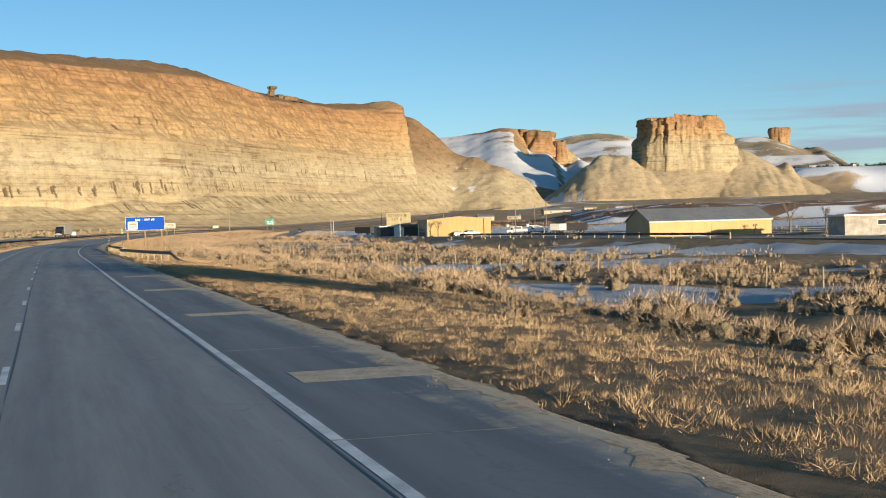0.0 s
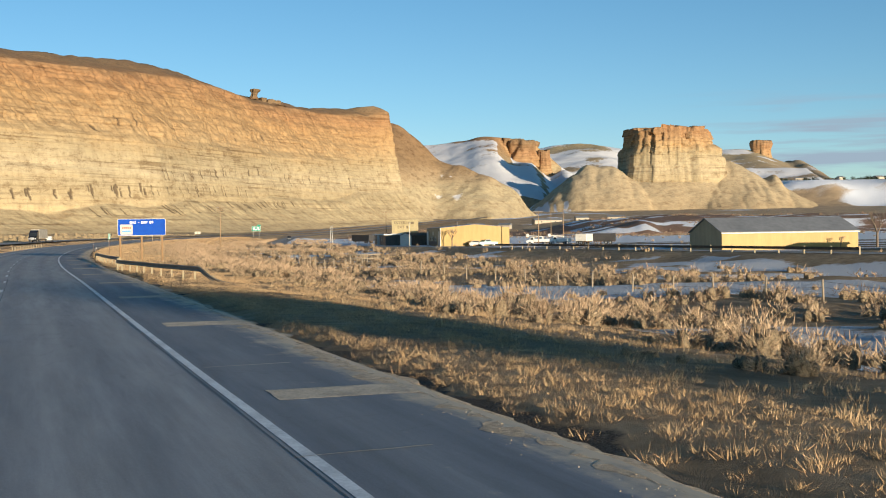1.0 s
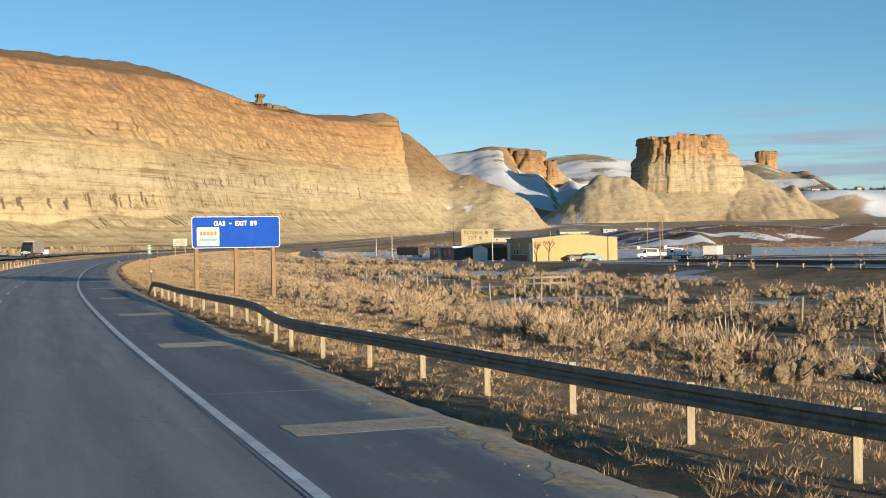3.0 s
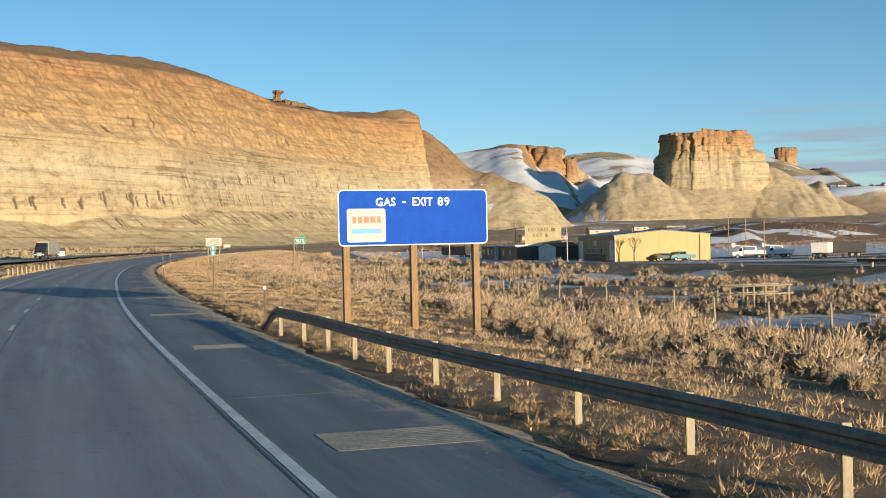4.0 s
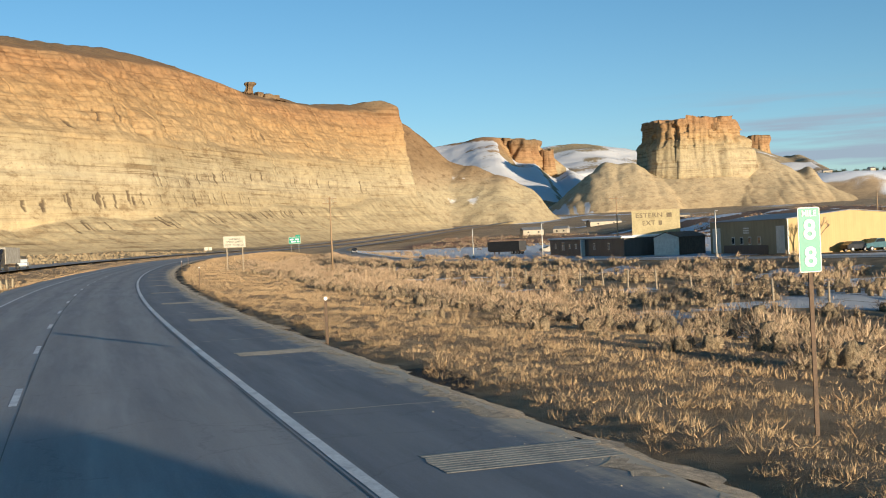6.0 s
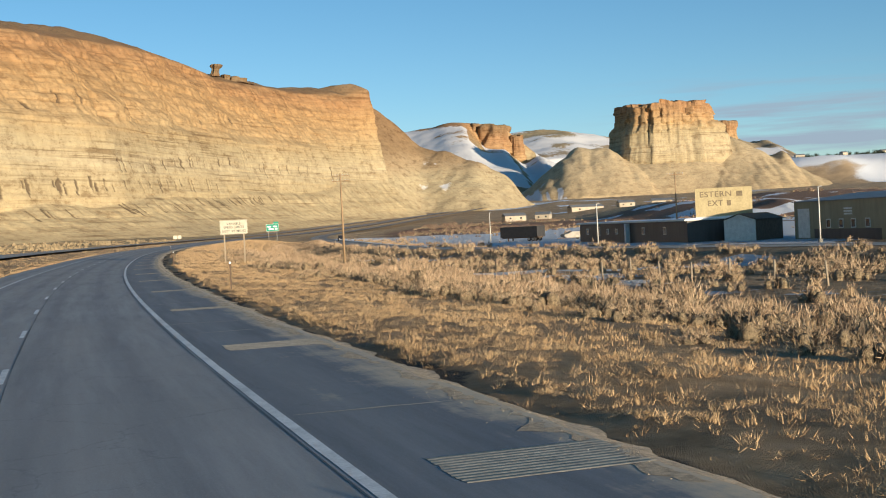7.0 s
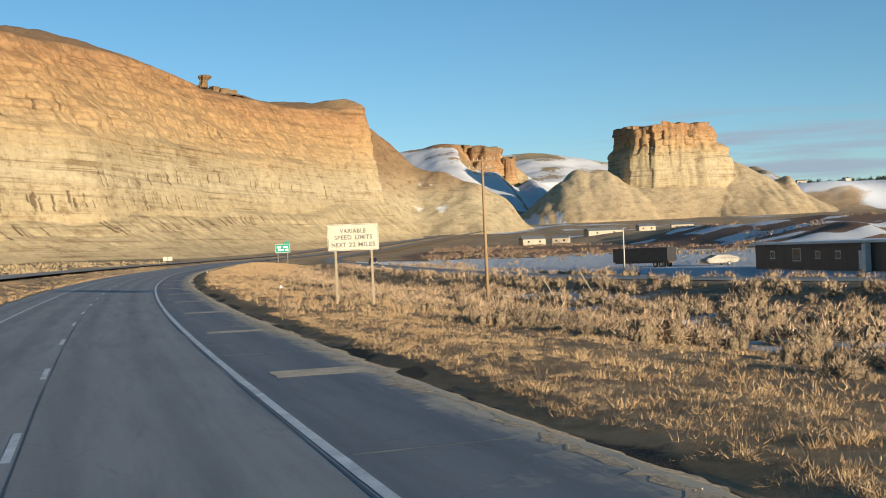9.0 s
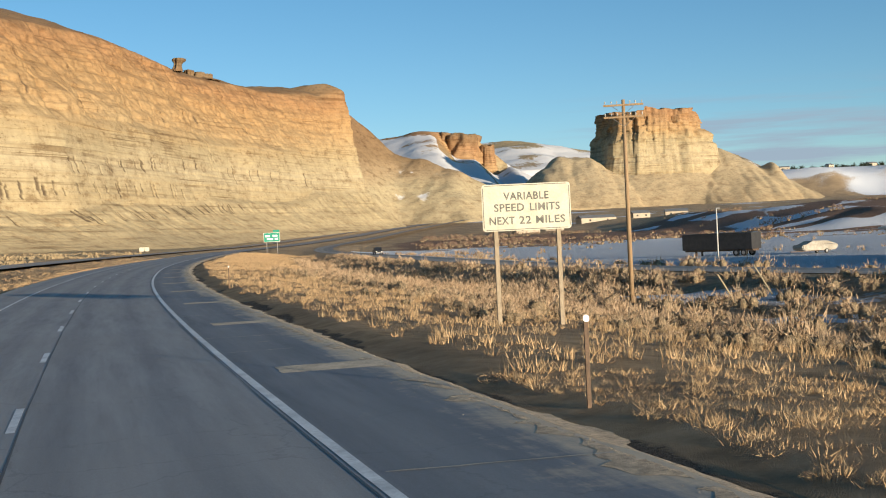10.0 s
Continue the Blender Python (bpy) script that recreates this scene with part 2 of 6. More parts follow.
# ---- materials of the land ----
def ground_material():
    m, nt, bsdf = material("winter_ground")
    fine, mid, wide = texture(nt, 9.0, 6, 0.7), texture(nt, 0.9, 6, 0.65), texture(nt, 0.06, 5, 0.6)
    straw = ramp(nt, mid.outputs["Fac"], [(0.30, (0.30, 0.21, 0.12)), (0.50, (0.50, 0.355, 0.21)), (0.70, (0.64, 0.475, 0.30))])
    soil = ramp(nt, fine.outputs["Fac"], [(0.30, (0.15, 0.11, 0.075)), (0.70, (0.36, 0.265, 0.175))])
    col = mixed(nt, ramp(nt, wide.outputs["Fac"], [(0.42, (0, 0, 0)), (0.62, (0.55, 0.55, 0.55))]).outputs["Color"], straw.outputs["Color"], soil.outputs["Color"])
    stones = nt.nodes.new("ShaderNodeTexVoronoi")
    stones.inputs["Scale"].default_value = 42.0
    tc = nt.nodes.new("ShaderNodeTexCoord")
    nt.links.new(tc.outputs["Object"], stones.inputs["Vector"])
    gravel = ramp(nt, stones.outputs["Color"], [(0.1, (0.05, 0.04, 0.031)), (0.5, (0.11, 0.088, 0.066)), (0.9, (0.21, 0.172, 0.13))])
    edge = maths(nt, "ADD", layer(nt, "gravel"), maths(nt, "MULTIPLY", maths(nt, "SUBTRACT", mid.outputs["Fac"], 0.5), 1.1))
    col = mixed(nt, ramp(nt, edge, [(0.42, (0, 0, 0)), (0.58, (1, 1, 1))]).outputs["Color"], col, gravel.outputs["Color"])
    brush = maths(nt, "ADD", layer(nt, "brush"), maths(nt, "MULTIPLY", maths(nt, "SUBTRACT", wide.outputs["Fac"], 0.5), 0.9))
    col = mixed(nt, ramp(nt, brush, [(0.40, (0, 0, 0)), (0.62, (1, 1, 1))]).outputs["Color"], col, ramp(nt, mid.outputs["Fac"], [(0.3, (0.17, 0.10, 0.07)), (0.7, (0.32, 0.205, 0.14))]).outputs["Color"])
    scree = maths(nt, "ADD", layer(nt, "scree"), maths(nt, "MULTIPLY", maths(nt, "SUBTRACT", mid.outputs["Fac"], 0.5), 0.9))
    col = mixed(nt, ramp(nt, scree, [(0.40, (0, 0, 0)), (0.62, (1, 1, 1))]).outputs["Color"], col, ramp(nt, fine.outputs["Fac"], [(0.3, (0.30, 0.23, 0.135)), (0.7, (0.56, 0.44, 0.27))]).outputs["Color"])
    drift = maths(nt, "ADD", layer(nt, "snow"), maths(nt, "MULTIPLY", maths(nt, "SUBTRACT", mid.outputs["Fac"], 0.5), 0.35))
    white = ramp(nt, drift, [(0.47, (0, 0, 0)), (0.54, (1, 1, 1))]).outputs["Color"]
    col = mixed(nt, white, col, ramp(nt, fine.outputs["Fac"], [(0.3, (0.72, 0.75, 0.80)), (0.7, (0.86, 0.87, 0.90))]).outputs["Color"])
    nt.links.new(col, bsdf.inputs["Base Color"])
    bsdf.inputs["Roughness"].default_value = 0.92
    bsdf.inputs["Specular IOR Level"].default_value = 0.2
    relief = maths(nt, "ADD", fine.outputs["Fac"], maths(nt, "MULTIPLY", stones.outputs["Distance"], 0.6))
    bump(nt, bsdf, maths(nt, "ADD", relief, maths(nt, "MULTIPLY", mid.outputs["Fac"], 2.0)), 0.9, 0.22)
    return m


def asphalt_material(name, base, patch):
    """Weathered asphalt; its streaks run along the lanes by the stations stored on the sheet."""
    m, nt, bsdf = material(name)
    lay = nt.nodes.new("ShaderNodeCombineXYZ")
    nt.links.new(layer(nt, "offset"), lay.inputs["X"])
    nt.links.new(maths(nt, "MULTIPLY", layer(nt, "station"), 0.07), lay.inputs["Y"])

    def streaked(scale, detail, rough):
        n = node(nt, "ShaderNodeTexNoise", Scale=scale, Detail=detail, Roughness=rough)
        nt.links.new(lay.outputs["Vector"], n.inputs["Vector"])
        return n

    fine = texture(nt, 45.0, 4, 0.75)
    mid, wide = streaked(2.2, 7, 0.65), texture(nt, 0.10, 5, 0.6)
    lo, hi = tuple(v * 0.80 for v in base), tuple(v * 1.22 for v in base)
    col = ramp(nt, mid.outputs["Fac"], [(0.33, lo), (0.66, hi)]).outputs["Color"]
    col = mixed(nt, ramp(nt, wide.outputs["Fac"], [(0.42, (0, 0, 0)), (0.60, (0.6, 0.6, 0.6))]).outputs["Color"], col, patch)
    # wheel tracks polished along the lanes
    track = nt.nodes.new("ShaderNodeMath")
    track.operation = "PINGPONG"
    nt.links.new(maths(nt, "ADD", layer(nt, "offset"), 20.1), track.inputs[0])
    track.inputs[1].default_value = 0.92
    lane = ramp(nt, maths(nt, "ADD", track.outputs["Value"], maths(nt, "MULTIPLY", mid.outputs["Fac"], 0.3)), [(0.25, (0.84, 0.84, 0.86)), (0.85, (1.05, 1.04, 1.03))])
    col = mixed(nt, 1.0, col, lane.outputs["Color"], "MULTIPLY")
    col = mixed(nt, ramp(nt, fine.outputs["Fac"], [(0.55, (0, 0, 0)), (0.72, (0.40, 0.40, 0.40))]).outputs["Color"], col, tuple(v * 1.8 for v in base))
    col = mixed(nt, ramp(nt, fine.outputs["Fac"], [(0.28, (0.40, 0.40, 0.40)), (0.45, (0, 0, 0))]).outputs["Color"], col, tuple(v * 0.45 for v in base))
    # the shoulder was laid with a darker mix
    edge = ramp(nt, maths(nt, "ADD", maths(nt, "MULTIPLY", layer(nt, "offset"), 0.1), 0.5), [(0.50, (1, 1, 1)), (0.515, (0.66, 0.70, 0.76))])
    col = mixed(nt, 1.0, col, edge.outputs["Color"], "MULTIPLY")
    # sealed cracks and scuffs
    crack = node(nt, "ShaderNodeTexVoronoi", Scale=0.35)
    crack.feature = "DISTANCE_TO_EDGE"
    warp = texture(nt, 1.2, 4, 0.6)
    tc = nt.nodes.new("ShaderNodeTexCoord")
    add = nt.nodes.new("ShaderNodeVectorMath")
    nt.links.new(tc.outputs["Object"], add.inputs[0])
    nt.links.new(warp.outputs["Color"], add.inputs[1])
    nt.links.new(add.outputs["Vector"], crack.inputs["Vector"])
    lines = ramp(nt, crack.outputs["Distance"], [(0.0, (0.22, 0.22, 0.22)), (0.010, (0, 0, 0))])
    col = mixed(nt, maths(nt, "MULTIPLY", lines.outputs["Color"], maths(nt, "GREATER_THAN", wide.outputs["Fac"], 0.5)), col, (0.05, 0.05, 0.05))
    # dust and sand blown on from the verge
    blown = maths(nt, "ADD", maths(nt, "MULTIPLY", texture(nt, 0.8, 7, 0.75).outputs["Fac"], 0.5), maths(nt, "MULTIPLY", streaked(1.1, 6, 0.7).outputs["Fac"], 0.5))
    dust = maths(nt, "ADD", layer(nt, "dust"), maths(nt, "MULTIPLY", maths(nt, "SUBTRACT", blown, 0.5), 2.6))
    col = mixed(nt, ramp(nt, dust, [(0.48, (0, 0, 0)), (0.95, (0.92, 0.92, 0.92))]).outputs["Color"], col, (0.66, 0.51, 0.34))
    nt.links.new(col, bsdf.inputs["Base Color"])
    bsdf.inputs["Roughness"].default_value = 0.75
    bsdf.inputs["Specular IOR Level"].default_value = 0.4
    bump(nt, bsdf, fine.outputs["Fac"], 0.4, 0.008)
    return m


def rock_material(name, bands, snow=0.0, bedded=1.0):
    """Layered rock: colours climb with the height stored in 'strata', broken by noise."""
    m, nt, bsdf = material(name)
    wide, mid = texture(nt, 0.018, 6, 0.6), texture(nt, 0.13, 7, 0.65)
    seams = texture(nt, 0.05, 6, 0.65, (0.2, 0.2, 11.0))
    flutes = texture(nt, 0.35, 5, 0.65, (1, 1, 0.08))
    h = maths(nt, "ADD", layer(nt, "strata"), maths(nt, "MULTIPLY", maths(nt, "SUBTRACT", wide.outputs["Fac"], 0.5), 0.16))
    h = maths(nt, "ADD", h, maths(nt, "MULTIPLY", maths(nt, "SUBTRACT", mid.outputs["Fac"], 0.5), 0.05))
    col = ramp(nt, h, bands).outputs["Color"]
    bare = maths(nt, "SUBTRACT", 1.0, layer(nt, "scrub"))
    col = mixed(nt, maths(nt, "MULTIPLY", bare, 0.8 * bedded), col, ramp(nt, seams.outputs["Fac"], [(0.32, (0.62, 0.58, 0.55)), (0.48, (1, 1, 1)), (0.60, (1.0, 1.0, 1.0)), (0.75, (1.15, 1.08, 0.98))]).outputs["Color"], "MULTIPLY")
    col = mixed(nt, 0.55, col, ramp(nt, mid.outputs["Fac"], [(0.28, (0.62, 0.56, 0.52)), (0.55, (1, 1, 1)), (0.8, (1.14, 1.12, 1.08))]).outputs["Color"], "MULTIPLY")
    col = mixed(nt, maths(nt, "MULTIPLY", bare, 0.35), col, ramp(nt, flutes.outputs["Fac"], [(0.30, (0.55, 0.5, 0.46)), (0.50, (1, 1, 1))]).outputs["Color"], "MULTIPLY")
    crags = texture(nt, 0.075, 9, 0.72, (1, 1, 2.2))
    col = mixed(nt, maths(nt, "MULTIPLY", bare, 0.75), col, ramp(nt, crags.outputs["Fac"], [(0.36, (0.50, 0.42, 0.36)), (0.47, (0.98, 0.97, 0.95)), (0.60, (1.05, 1.04, 1.0)), (0.72, (1.2, 1.16, 1.08))]).outputs["Color"], "MULTIPLY")
    # thin dark partings between the beds, and small weathered pits
    beds = texture(nt, 0.55, 3, 0.55, (0.012, 0.012, 1.0))
    parts = ramp(nt, beds.outputs["Fac"], [(0.34, (0.50, 0.44, 0.40)), (0.41, (1, 1, 1)), (0.60, (1, 1, 1)), (0.68, (1.10, 1.06, 0.99))])
    broken = maths(nt, "MULTIPLY", bare, ramp(nt, texture(nt, 0.03, 4, 0.6, (1, 1, 2.0)).outputs["Fac"], [(0.40, (0.12, 0.12, 0.12)), (0.60, (0.9, 0.9, 0.9))]).outputs["Color"])
    col = mixed(nt, maths(nt, "MULTIPLY", broken, bedded), col, parts.outputs["Color"], "MULTIPLY")
    pits = texture(nt, 0.42, 6, 0.75, (1, 1, 1.5))
    col = mixed(nt, maths(nt, "MULTIPLY", bare, 0.65), col, ramp(nt, pits.outputs["Fac"], [(0.33, (0.45, 0.37, 0.31)), (0.43, (1, 1, 1)), (0.62, (1, 1, 1)), (0.72, (1.16, 1.13, 1.06))]).outputs["Color"], "MULTIPLY")
    scrub = texture(nt, 0.35, 3, 0.7)
    spots = maths(nt, "MULTIPLY", ramp(nt, scrub.outputs["Fac"], [(0.57, (0, 0, 0)), (0.61, (1, 1, 1))]).outputs["Color"], layer(nt, "scrub"))
    col = mixed(nt, maths(nt, "MULTIPLY", spots, 0.85), col, (0.11, 0.085, 0.055))
    # the dark inside of the wall slots, shade laid on as brown
    col = mixed(nt, maths(nt, "MULTIPLY", layer(nt, "slot_shade"), 0.85), col, (0.085, 0.06, 0.04))
    if snow:
        drift = maths(nt, "ADD", layer(nt, "snow"), maths(nt, "MULTIPLY", maths(nt, "SUBTRACT", mid.outputs["Fac"], 0.5), 0.9))
        col = mixed(nt, ramp(nt, drift, [(0.42, (0, 0, 0)), (0.60, (0.80, 0.80, 0.80))]).outputs["Color"], col, (0.74, 0.75, 0.78))
    nt.links.new(col, bsdf.inputs["Base Color"])
    bsdf.inputs["Roughness"].default_value = 0.95
    bsdf.inputs["Specular IOR Level"].default_value = 0.15
    bump(nt, bsdf, maths(nt, "ADD", mid.outputs["Fac"], maths(nt, "MULTIPLY", seams.outputs["Fac"], 0.6)), 0.7, 1.2)
    return m


CREAM, PALE = (0.40, 0.325, 0.20), (0.435, 0.365, 0.24)
ORANGE, RUST, BROWN = (0.42, 0.285, 0.15), (0.34, 0.20, 0.105), (0.21, 0.145, 0.085)
ground_mat = ground_material()
asphalt = asphalt_material("highway_asphalt", (0.285, 0.279, 0.273), (0.315, 0.30, 0.282))
side_asphalt = asphalt_material("side_road_asphalt", (0.34, 0.30, 0.25), (0.38, 0.335, 0.275))
cliff_rock = rock_material("cliff_rock", [(0.0, (0.50, 0.395, 0.24)), (0.12, (0.49, 0.395, 0.24)), (0.26, CREAM), (0.40, PALE), (0.50, CREAM), (0.56, (0.40, 0.305, 0.175)), (0.64, (0.40, 0.275, 0.145)), (0.76, (0.385, 0.245, 0.12)), (0.88, (0.33, 0.19, 0.095)), (0.94, (0.26, 0.165, 0.09)), (1.0, BROWN)], 1.0)
slump_rock = rock_material("slump_rock", [(0.0, (0.42, 0.34, 0.215)), (0.28, (0.45, 0.375, 0.24)), (0.40, (0.38, 0.285, 0.175)), (0.52, (0.27, 0.185, 0.105)), (0.75, (0.26, 0.165, 0.09)), (1.0, (0.28, 0.17, 0.09))], 1.0, 0.3)
apron_rock = rock_material("apron_rock", [(0.0, (0.46, 0.345, 0.205)), (0.16, (0.52, 0.405, 0.25)), (0.40, (0.52, 0.415, 0.265)), (1.0, CREAM)], 1.0, 0.15)
mesa_rock = rock_material("mesa_rock", [(0.0, (0.42, 0.335, 0.205)), (0.16, (0.46, 0.38, 0.235)), (0.30, CREAM), (0.45, PALE), (0.58, CREAM), (0.66, ORANGE), (0.80, RUST), (1.0, (0.30, 0.14, 0.065))], 1.0)
hill_rock = rock_material("far_hill_rock", [(0.0, (0.26, 0.19, 0.12)), (0.35, (0.36, 0.27, 0.17)), (0.62, CREAM), (0.72, ORANGE), (0.85, RUST), (1.0, BROWN)], 1.0)
line_paint = worn("worn_road_paint", (0.50, 0.495, 0.48), (0.86, 0.855, 0.83), 1.3, 0.65, grain=0.2, fine=14)


# ---- the ground: one sheet from the verge to the horizon ----
field_rise = hermite([(-300, 0), (0, .05), (80, .3), (150, .55), (240, .8), (370, .6), (460, .58), (580, 1.0), (700, 1.7), (1000, 5.75), (1300, 13), (1600, 23.2), (1900, 34.4), (2500, 64), (3500, 108), (4700, 133)])


def ground_z(x, y):
    u = offset_of(x, y)
    zr = road_z(y)
    swell = fbm(x / 26, y / 26, 3, 5) * 0.9 + fbm(x / 5.5, y / 5.5, 2, 9) * 0.35
    field = -2.5 + field_rise(y) + swell * (0.35 + 0.65 * step(14, 30, u))
    f = x - front_x(y)
    bank = 1 - step(4.0, 15.0, np.abs(f + 0.3))
    field = np.where(y > 60, field * (1 - bank) + (-1.26 + field_rise(y)) * bank, field)
    lot = step(7, 20, f) * step(180, 240, y) * (1 - step(620, 700, y))
    field = field * (1 - 0.8 * lot) + (-1.75 + field_rise(y)) * 0.8 * lot
    bluff = step(735, 790, y + 60 * fbm(x / 45, 0 * x, 3, 22) - 0.15 * x) * step(38, 95, x + 26 * fbm(y / 40, 0 * x, 3, 25)) * (1 - 0.8 * step(900, 1300, y))
    field = field + bluff * (9.0 + 4.0 * fbm(x / 40, y / 30, 4, 21))
    field = field + 42 * step(430, 510, x) * step(1870, 2050, y + 50 * fbm(x / 70, 0 * x, 3, 26))
    right = zr - 0.14 - 0.14 * step(3.3, 6.0, u) - 0.35 * step(6, 13, u)
    right = right + (fbm(x / 3.1, y / 3.1, 3, 2) * 0.16) * step(4.2, 6.5, u)
    right = right - 0.10 * step(3.1, 3.5, u) * (1 - step(3.9, 4.5, u)) + 0.14 * step(3.8, 4.7, u + 0.5 * fbm(x / 3, y / 3, 2, 6)) * (1 - step(7, 12, u))
    fall = step(11, 27, u)
    right = right * (1 - fall) + np.minimum(field, right + 40 * step(60, 300, u)) * fall
    v = -u
    median = zr - 0.14 - 0.45 * step(10.3, 15, v) + 0.75 * step(18, 24.0, v)
    left = median + step(39, 44, v) * (0.2 + 0.7 * fbm(x / 7, y / 7, 3, 31)) + 0.05 * np.clip(v - 41, 0, 45)
    left = left - 0.3 * step(24.2, 24.8, v) * (1 - step(37.4, 38.0, v))
    return np.where(u > 0, right, left)


def ground_layers(x, y):
    u = offset_of(x, y)
    f = x - front_x(y)
    gravel = np.where(u > 0, 1 - step(3.6, 4.2, u + 0.8 * fbm(x / 3, y / 3, 4, 41)), 0.6 * (1 - step(10.5, 11.5, -u)) + 0.35 * step(23, 24.5, -u) * (1 - step(38, 40, -u)))
    gravel = np.maximum(gravel, 0.42 * (1 - step(3.6, 5.0, np.abs(f))) * (y > 60) * (u > 8))
    lot = step(4, 9, f) * step(180, 240, y) * (1 - step(650, 760, y)) * (1 - step(240, 420, f) * 0.5)
    gravel = np.maximum(gravel, 0.55 * lot)
    n = fbm(x / 16, y / 11, 4, 61)
    field = step(17, 30, u) * (1 - step(-16, -5, f)) * (y < 420)
    flats = step(-2, 6, f) * step(395, 440, y) * (1 - step(640, 720, y))
    bluffs = step(20, 60, x) * step(730, 760, y)
    snow = np.full_like(n, -0.5)
    snow = np.where(field > 0.2, 0.37 - 0.17 * step(290, 340, y) + 1.0 * n - 0.1 * (1 - field), snow)
    snow = snow + 0.36 * np.exp(-((x - 10) / 14) ** 2 - ((y - 172) / 26) ** 2) + 0.4 * np.exp(-((x + 36) / 10) ** 2 - ((y - 268) / 22) ** 2) * (f < -8)
    snow = np.where(lot > 0.2, 0.50 + 0.9 * n + 0.14 * step(390, 430, y), snow)
    snow = np.where((bluffs > 0.3), 0.44 - 0.3 * step(850, 1000, y) + 1.0 * fbm(x / 22, y / 10, 4, 71), snow)
    snow = np.where(flats > 0.3, 0.92 + 0.9 * fbm(x / 42, y / 26, 3, 81), snow)
    snow = np.where((y > 1500) & (u > 30), 0.32 + 0.26 * step(400, 470, x) * step(1840, 1900, y) + 0.8 * fbm(x / 120, y / 120, 4, 83), snow)
    brush = step(560, 620, y) * (1 - step(900, 1050, y)) * step(0, 40, f) * 0.75
    brush = np.maximum(brush, 0.10 * step(620, 800, y) * (u > 10))
    scree = step(39, 46, -u) * (0.85 - 0.5 * step(0.05, 0.3, fbm(x / 18, y / 18, 3, 86)))
    return gravel, snow, brush, scree


def graded(*runs):
    out = [runs[0][0]]
    for a, b, d in runs:
        n = max(1, round((b - a) / d))
        out += [a + (b - a) * (k + 1) / n for k in range(n)]
    return np.array(out)


gy = graded((-300, -40, 20), (-40, 0, 4), (0, 150, 1.2), (150, 460, 1.6), (460, 800, 5), (800, 2000, 20), (2000, 4700, 90))
gu = graded((-2600, -400, 120), (-400, -60, 12), (-60, -42, 2), (-42, -22, 0.8), (-22, 2, 1.5), (2, 30, 0.7), (30, 90, 1.2), (90, 300, 5), (300, 900, 20), (900, 4200, 120))
GY, GU = np.meshgrid(gy, gu, indexing="ij")
GX = line_x(GY) + GU * np.sqrt(1 + line_lean(GY) ** 2)
GZ = ground_z(GX, GY)
gravel, snow, brush, scree = ground_layers(GX, GY)
tagged(grid_mesh("ground", GX, GY, GZ, ground_mat, gravel=gravel, snow=snow, brush=brush, scree=scree), "dry straw-coloured winter valley ground with gravel and snow patches", "ground", kind="structure")


# ---- roads ----
def strip(name, ys, us, lift, mat, at=along, zs=road_z, ragged=0.0, **tags):
    Y, U = np.meshgrid(ys, us, indexing="ij")
    if ragged:
        U = U.copy()
        U[:, -1] += ragged * fbm(ys / 1.3, 0 * ys, 4, 91)
        U[:, 0] += ragged * fbm(ys / 1.7, 0 * ys + 5, 4, 92)
    X, Yp = at(Y, U)
    Z = zs(Y) + lift
    dust = np.clip(step(2.2, 3.0, U) * 0.72 + 0.28 * step(0.3, 1.0, U) + step(8.6, 10.4, -U) * 0.6, 0, 1) if at is along else 0.35 + 0 * U
    ob = grid_mesh(name, X, Yp, Z, mat, offset=U, station=Y, dust=dust)
    return tagged(ob, **tags)


ry = graded((-200, 0, 8), (0, 450, 1.0), (450, 900, 6), (900, 2300, 20))
strip("road", ry, np.array([-10.3, -9, -7.4, -5.5, -3.7, -1.8, 0, 1.0, 2.0, 2.6, 3.15]), 0.0, asphalt, ragged=0.20, label="dark grey asphalt carriageway of a divided highway", category="road", kind="structure")
strip("opposite_road", ry, np.array([-38.0, -35, -31, -27, -24.6]), 0.5, asphalt, ragged=0.2, label="grey asphalt carriageway for the opposite traffic", category="road", kind="structure")


def gravel_fringe():
    """Sand and grit washed over the outer edge of the pavement."""
    ys = graded((-20, 460, 0.22), (460, 700, 3))
    inner = 2.86 + 0.42 * fbm(ys / 1.1, 0 * ys, 5, 191, 0.85)
    outer = 3.62 + 0.40 * fbm(ys / 1.5, 0 * ys + 3, 4, 192, 0.65)
    frac = np.array([0.0, 0.25, 0.5, 0.75, 1.0])[None, :]
    U = inner[:, None] * (1 - frac) + outer[:, None] * frac
    Y = ys[:, None] + 0 * U
    X, Yp = along(Y, U)
    Z = road_z(Y) + 0.004 - 0.17 * step(3.0, 3.75, U) + 0.008 * (fbm(Y / 0.5, U / 0.3, 2, 193) + 0.5) * step(0.2, 0.6, frac)
    tagged(grid_mesh("gravel_fringe", X, Yp, Z, fringe_sand), "ragged sandy gravel washed over the pavement edge", "gravel edge", kind="structure")


fringe_sand = worn("washed_road_sand", (0.20, 0.165, 0.125), (0.62, 0.485, 0.335), 7.0, 0.95, grain=1.0, distance=0.03, fine=7.0)
gravel_fringe()


def front_at(y, u):
    k = (front_x(y + 1.0) - front_x(y - 1.0)) / 2
    n = np.sqrt(1 + k * k)
    return front_x(y) + u / n, y - u * k / n


def front_z(y):
    return -1.2 + field_rise(y)


strip("side_road", graded((90, 600, 2), (600, 1000, 6), (1000, 2200, 20)), np.array([-3.4, -1.5, 0, 1.5, 3.4]), 0.0, side_asphalt, at=front_at, zs=front_z, ragged=0.25, label="worn two-lane frontage road of faded asphalt", category="road", kind="structure")


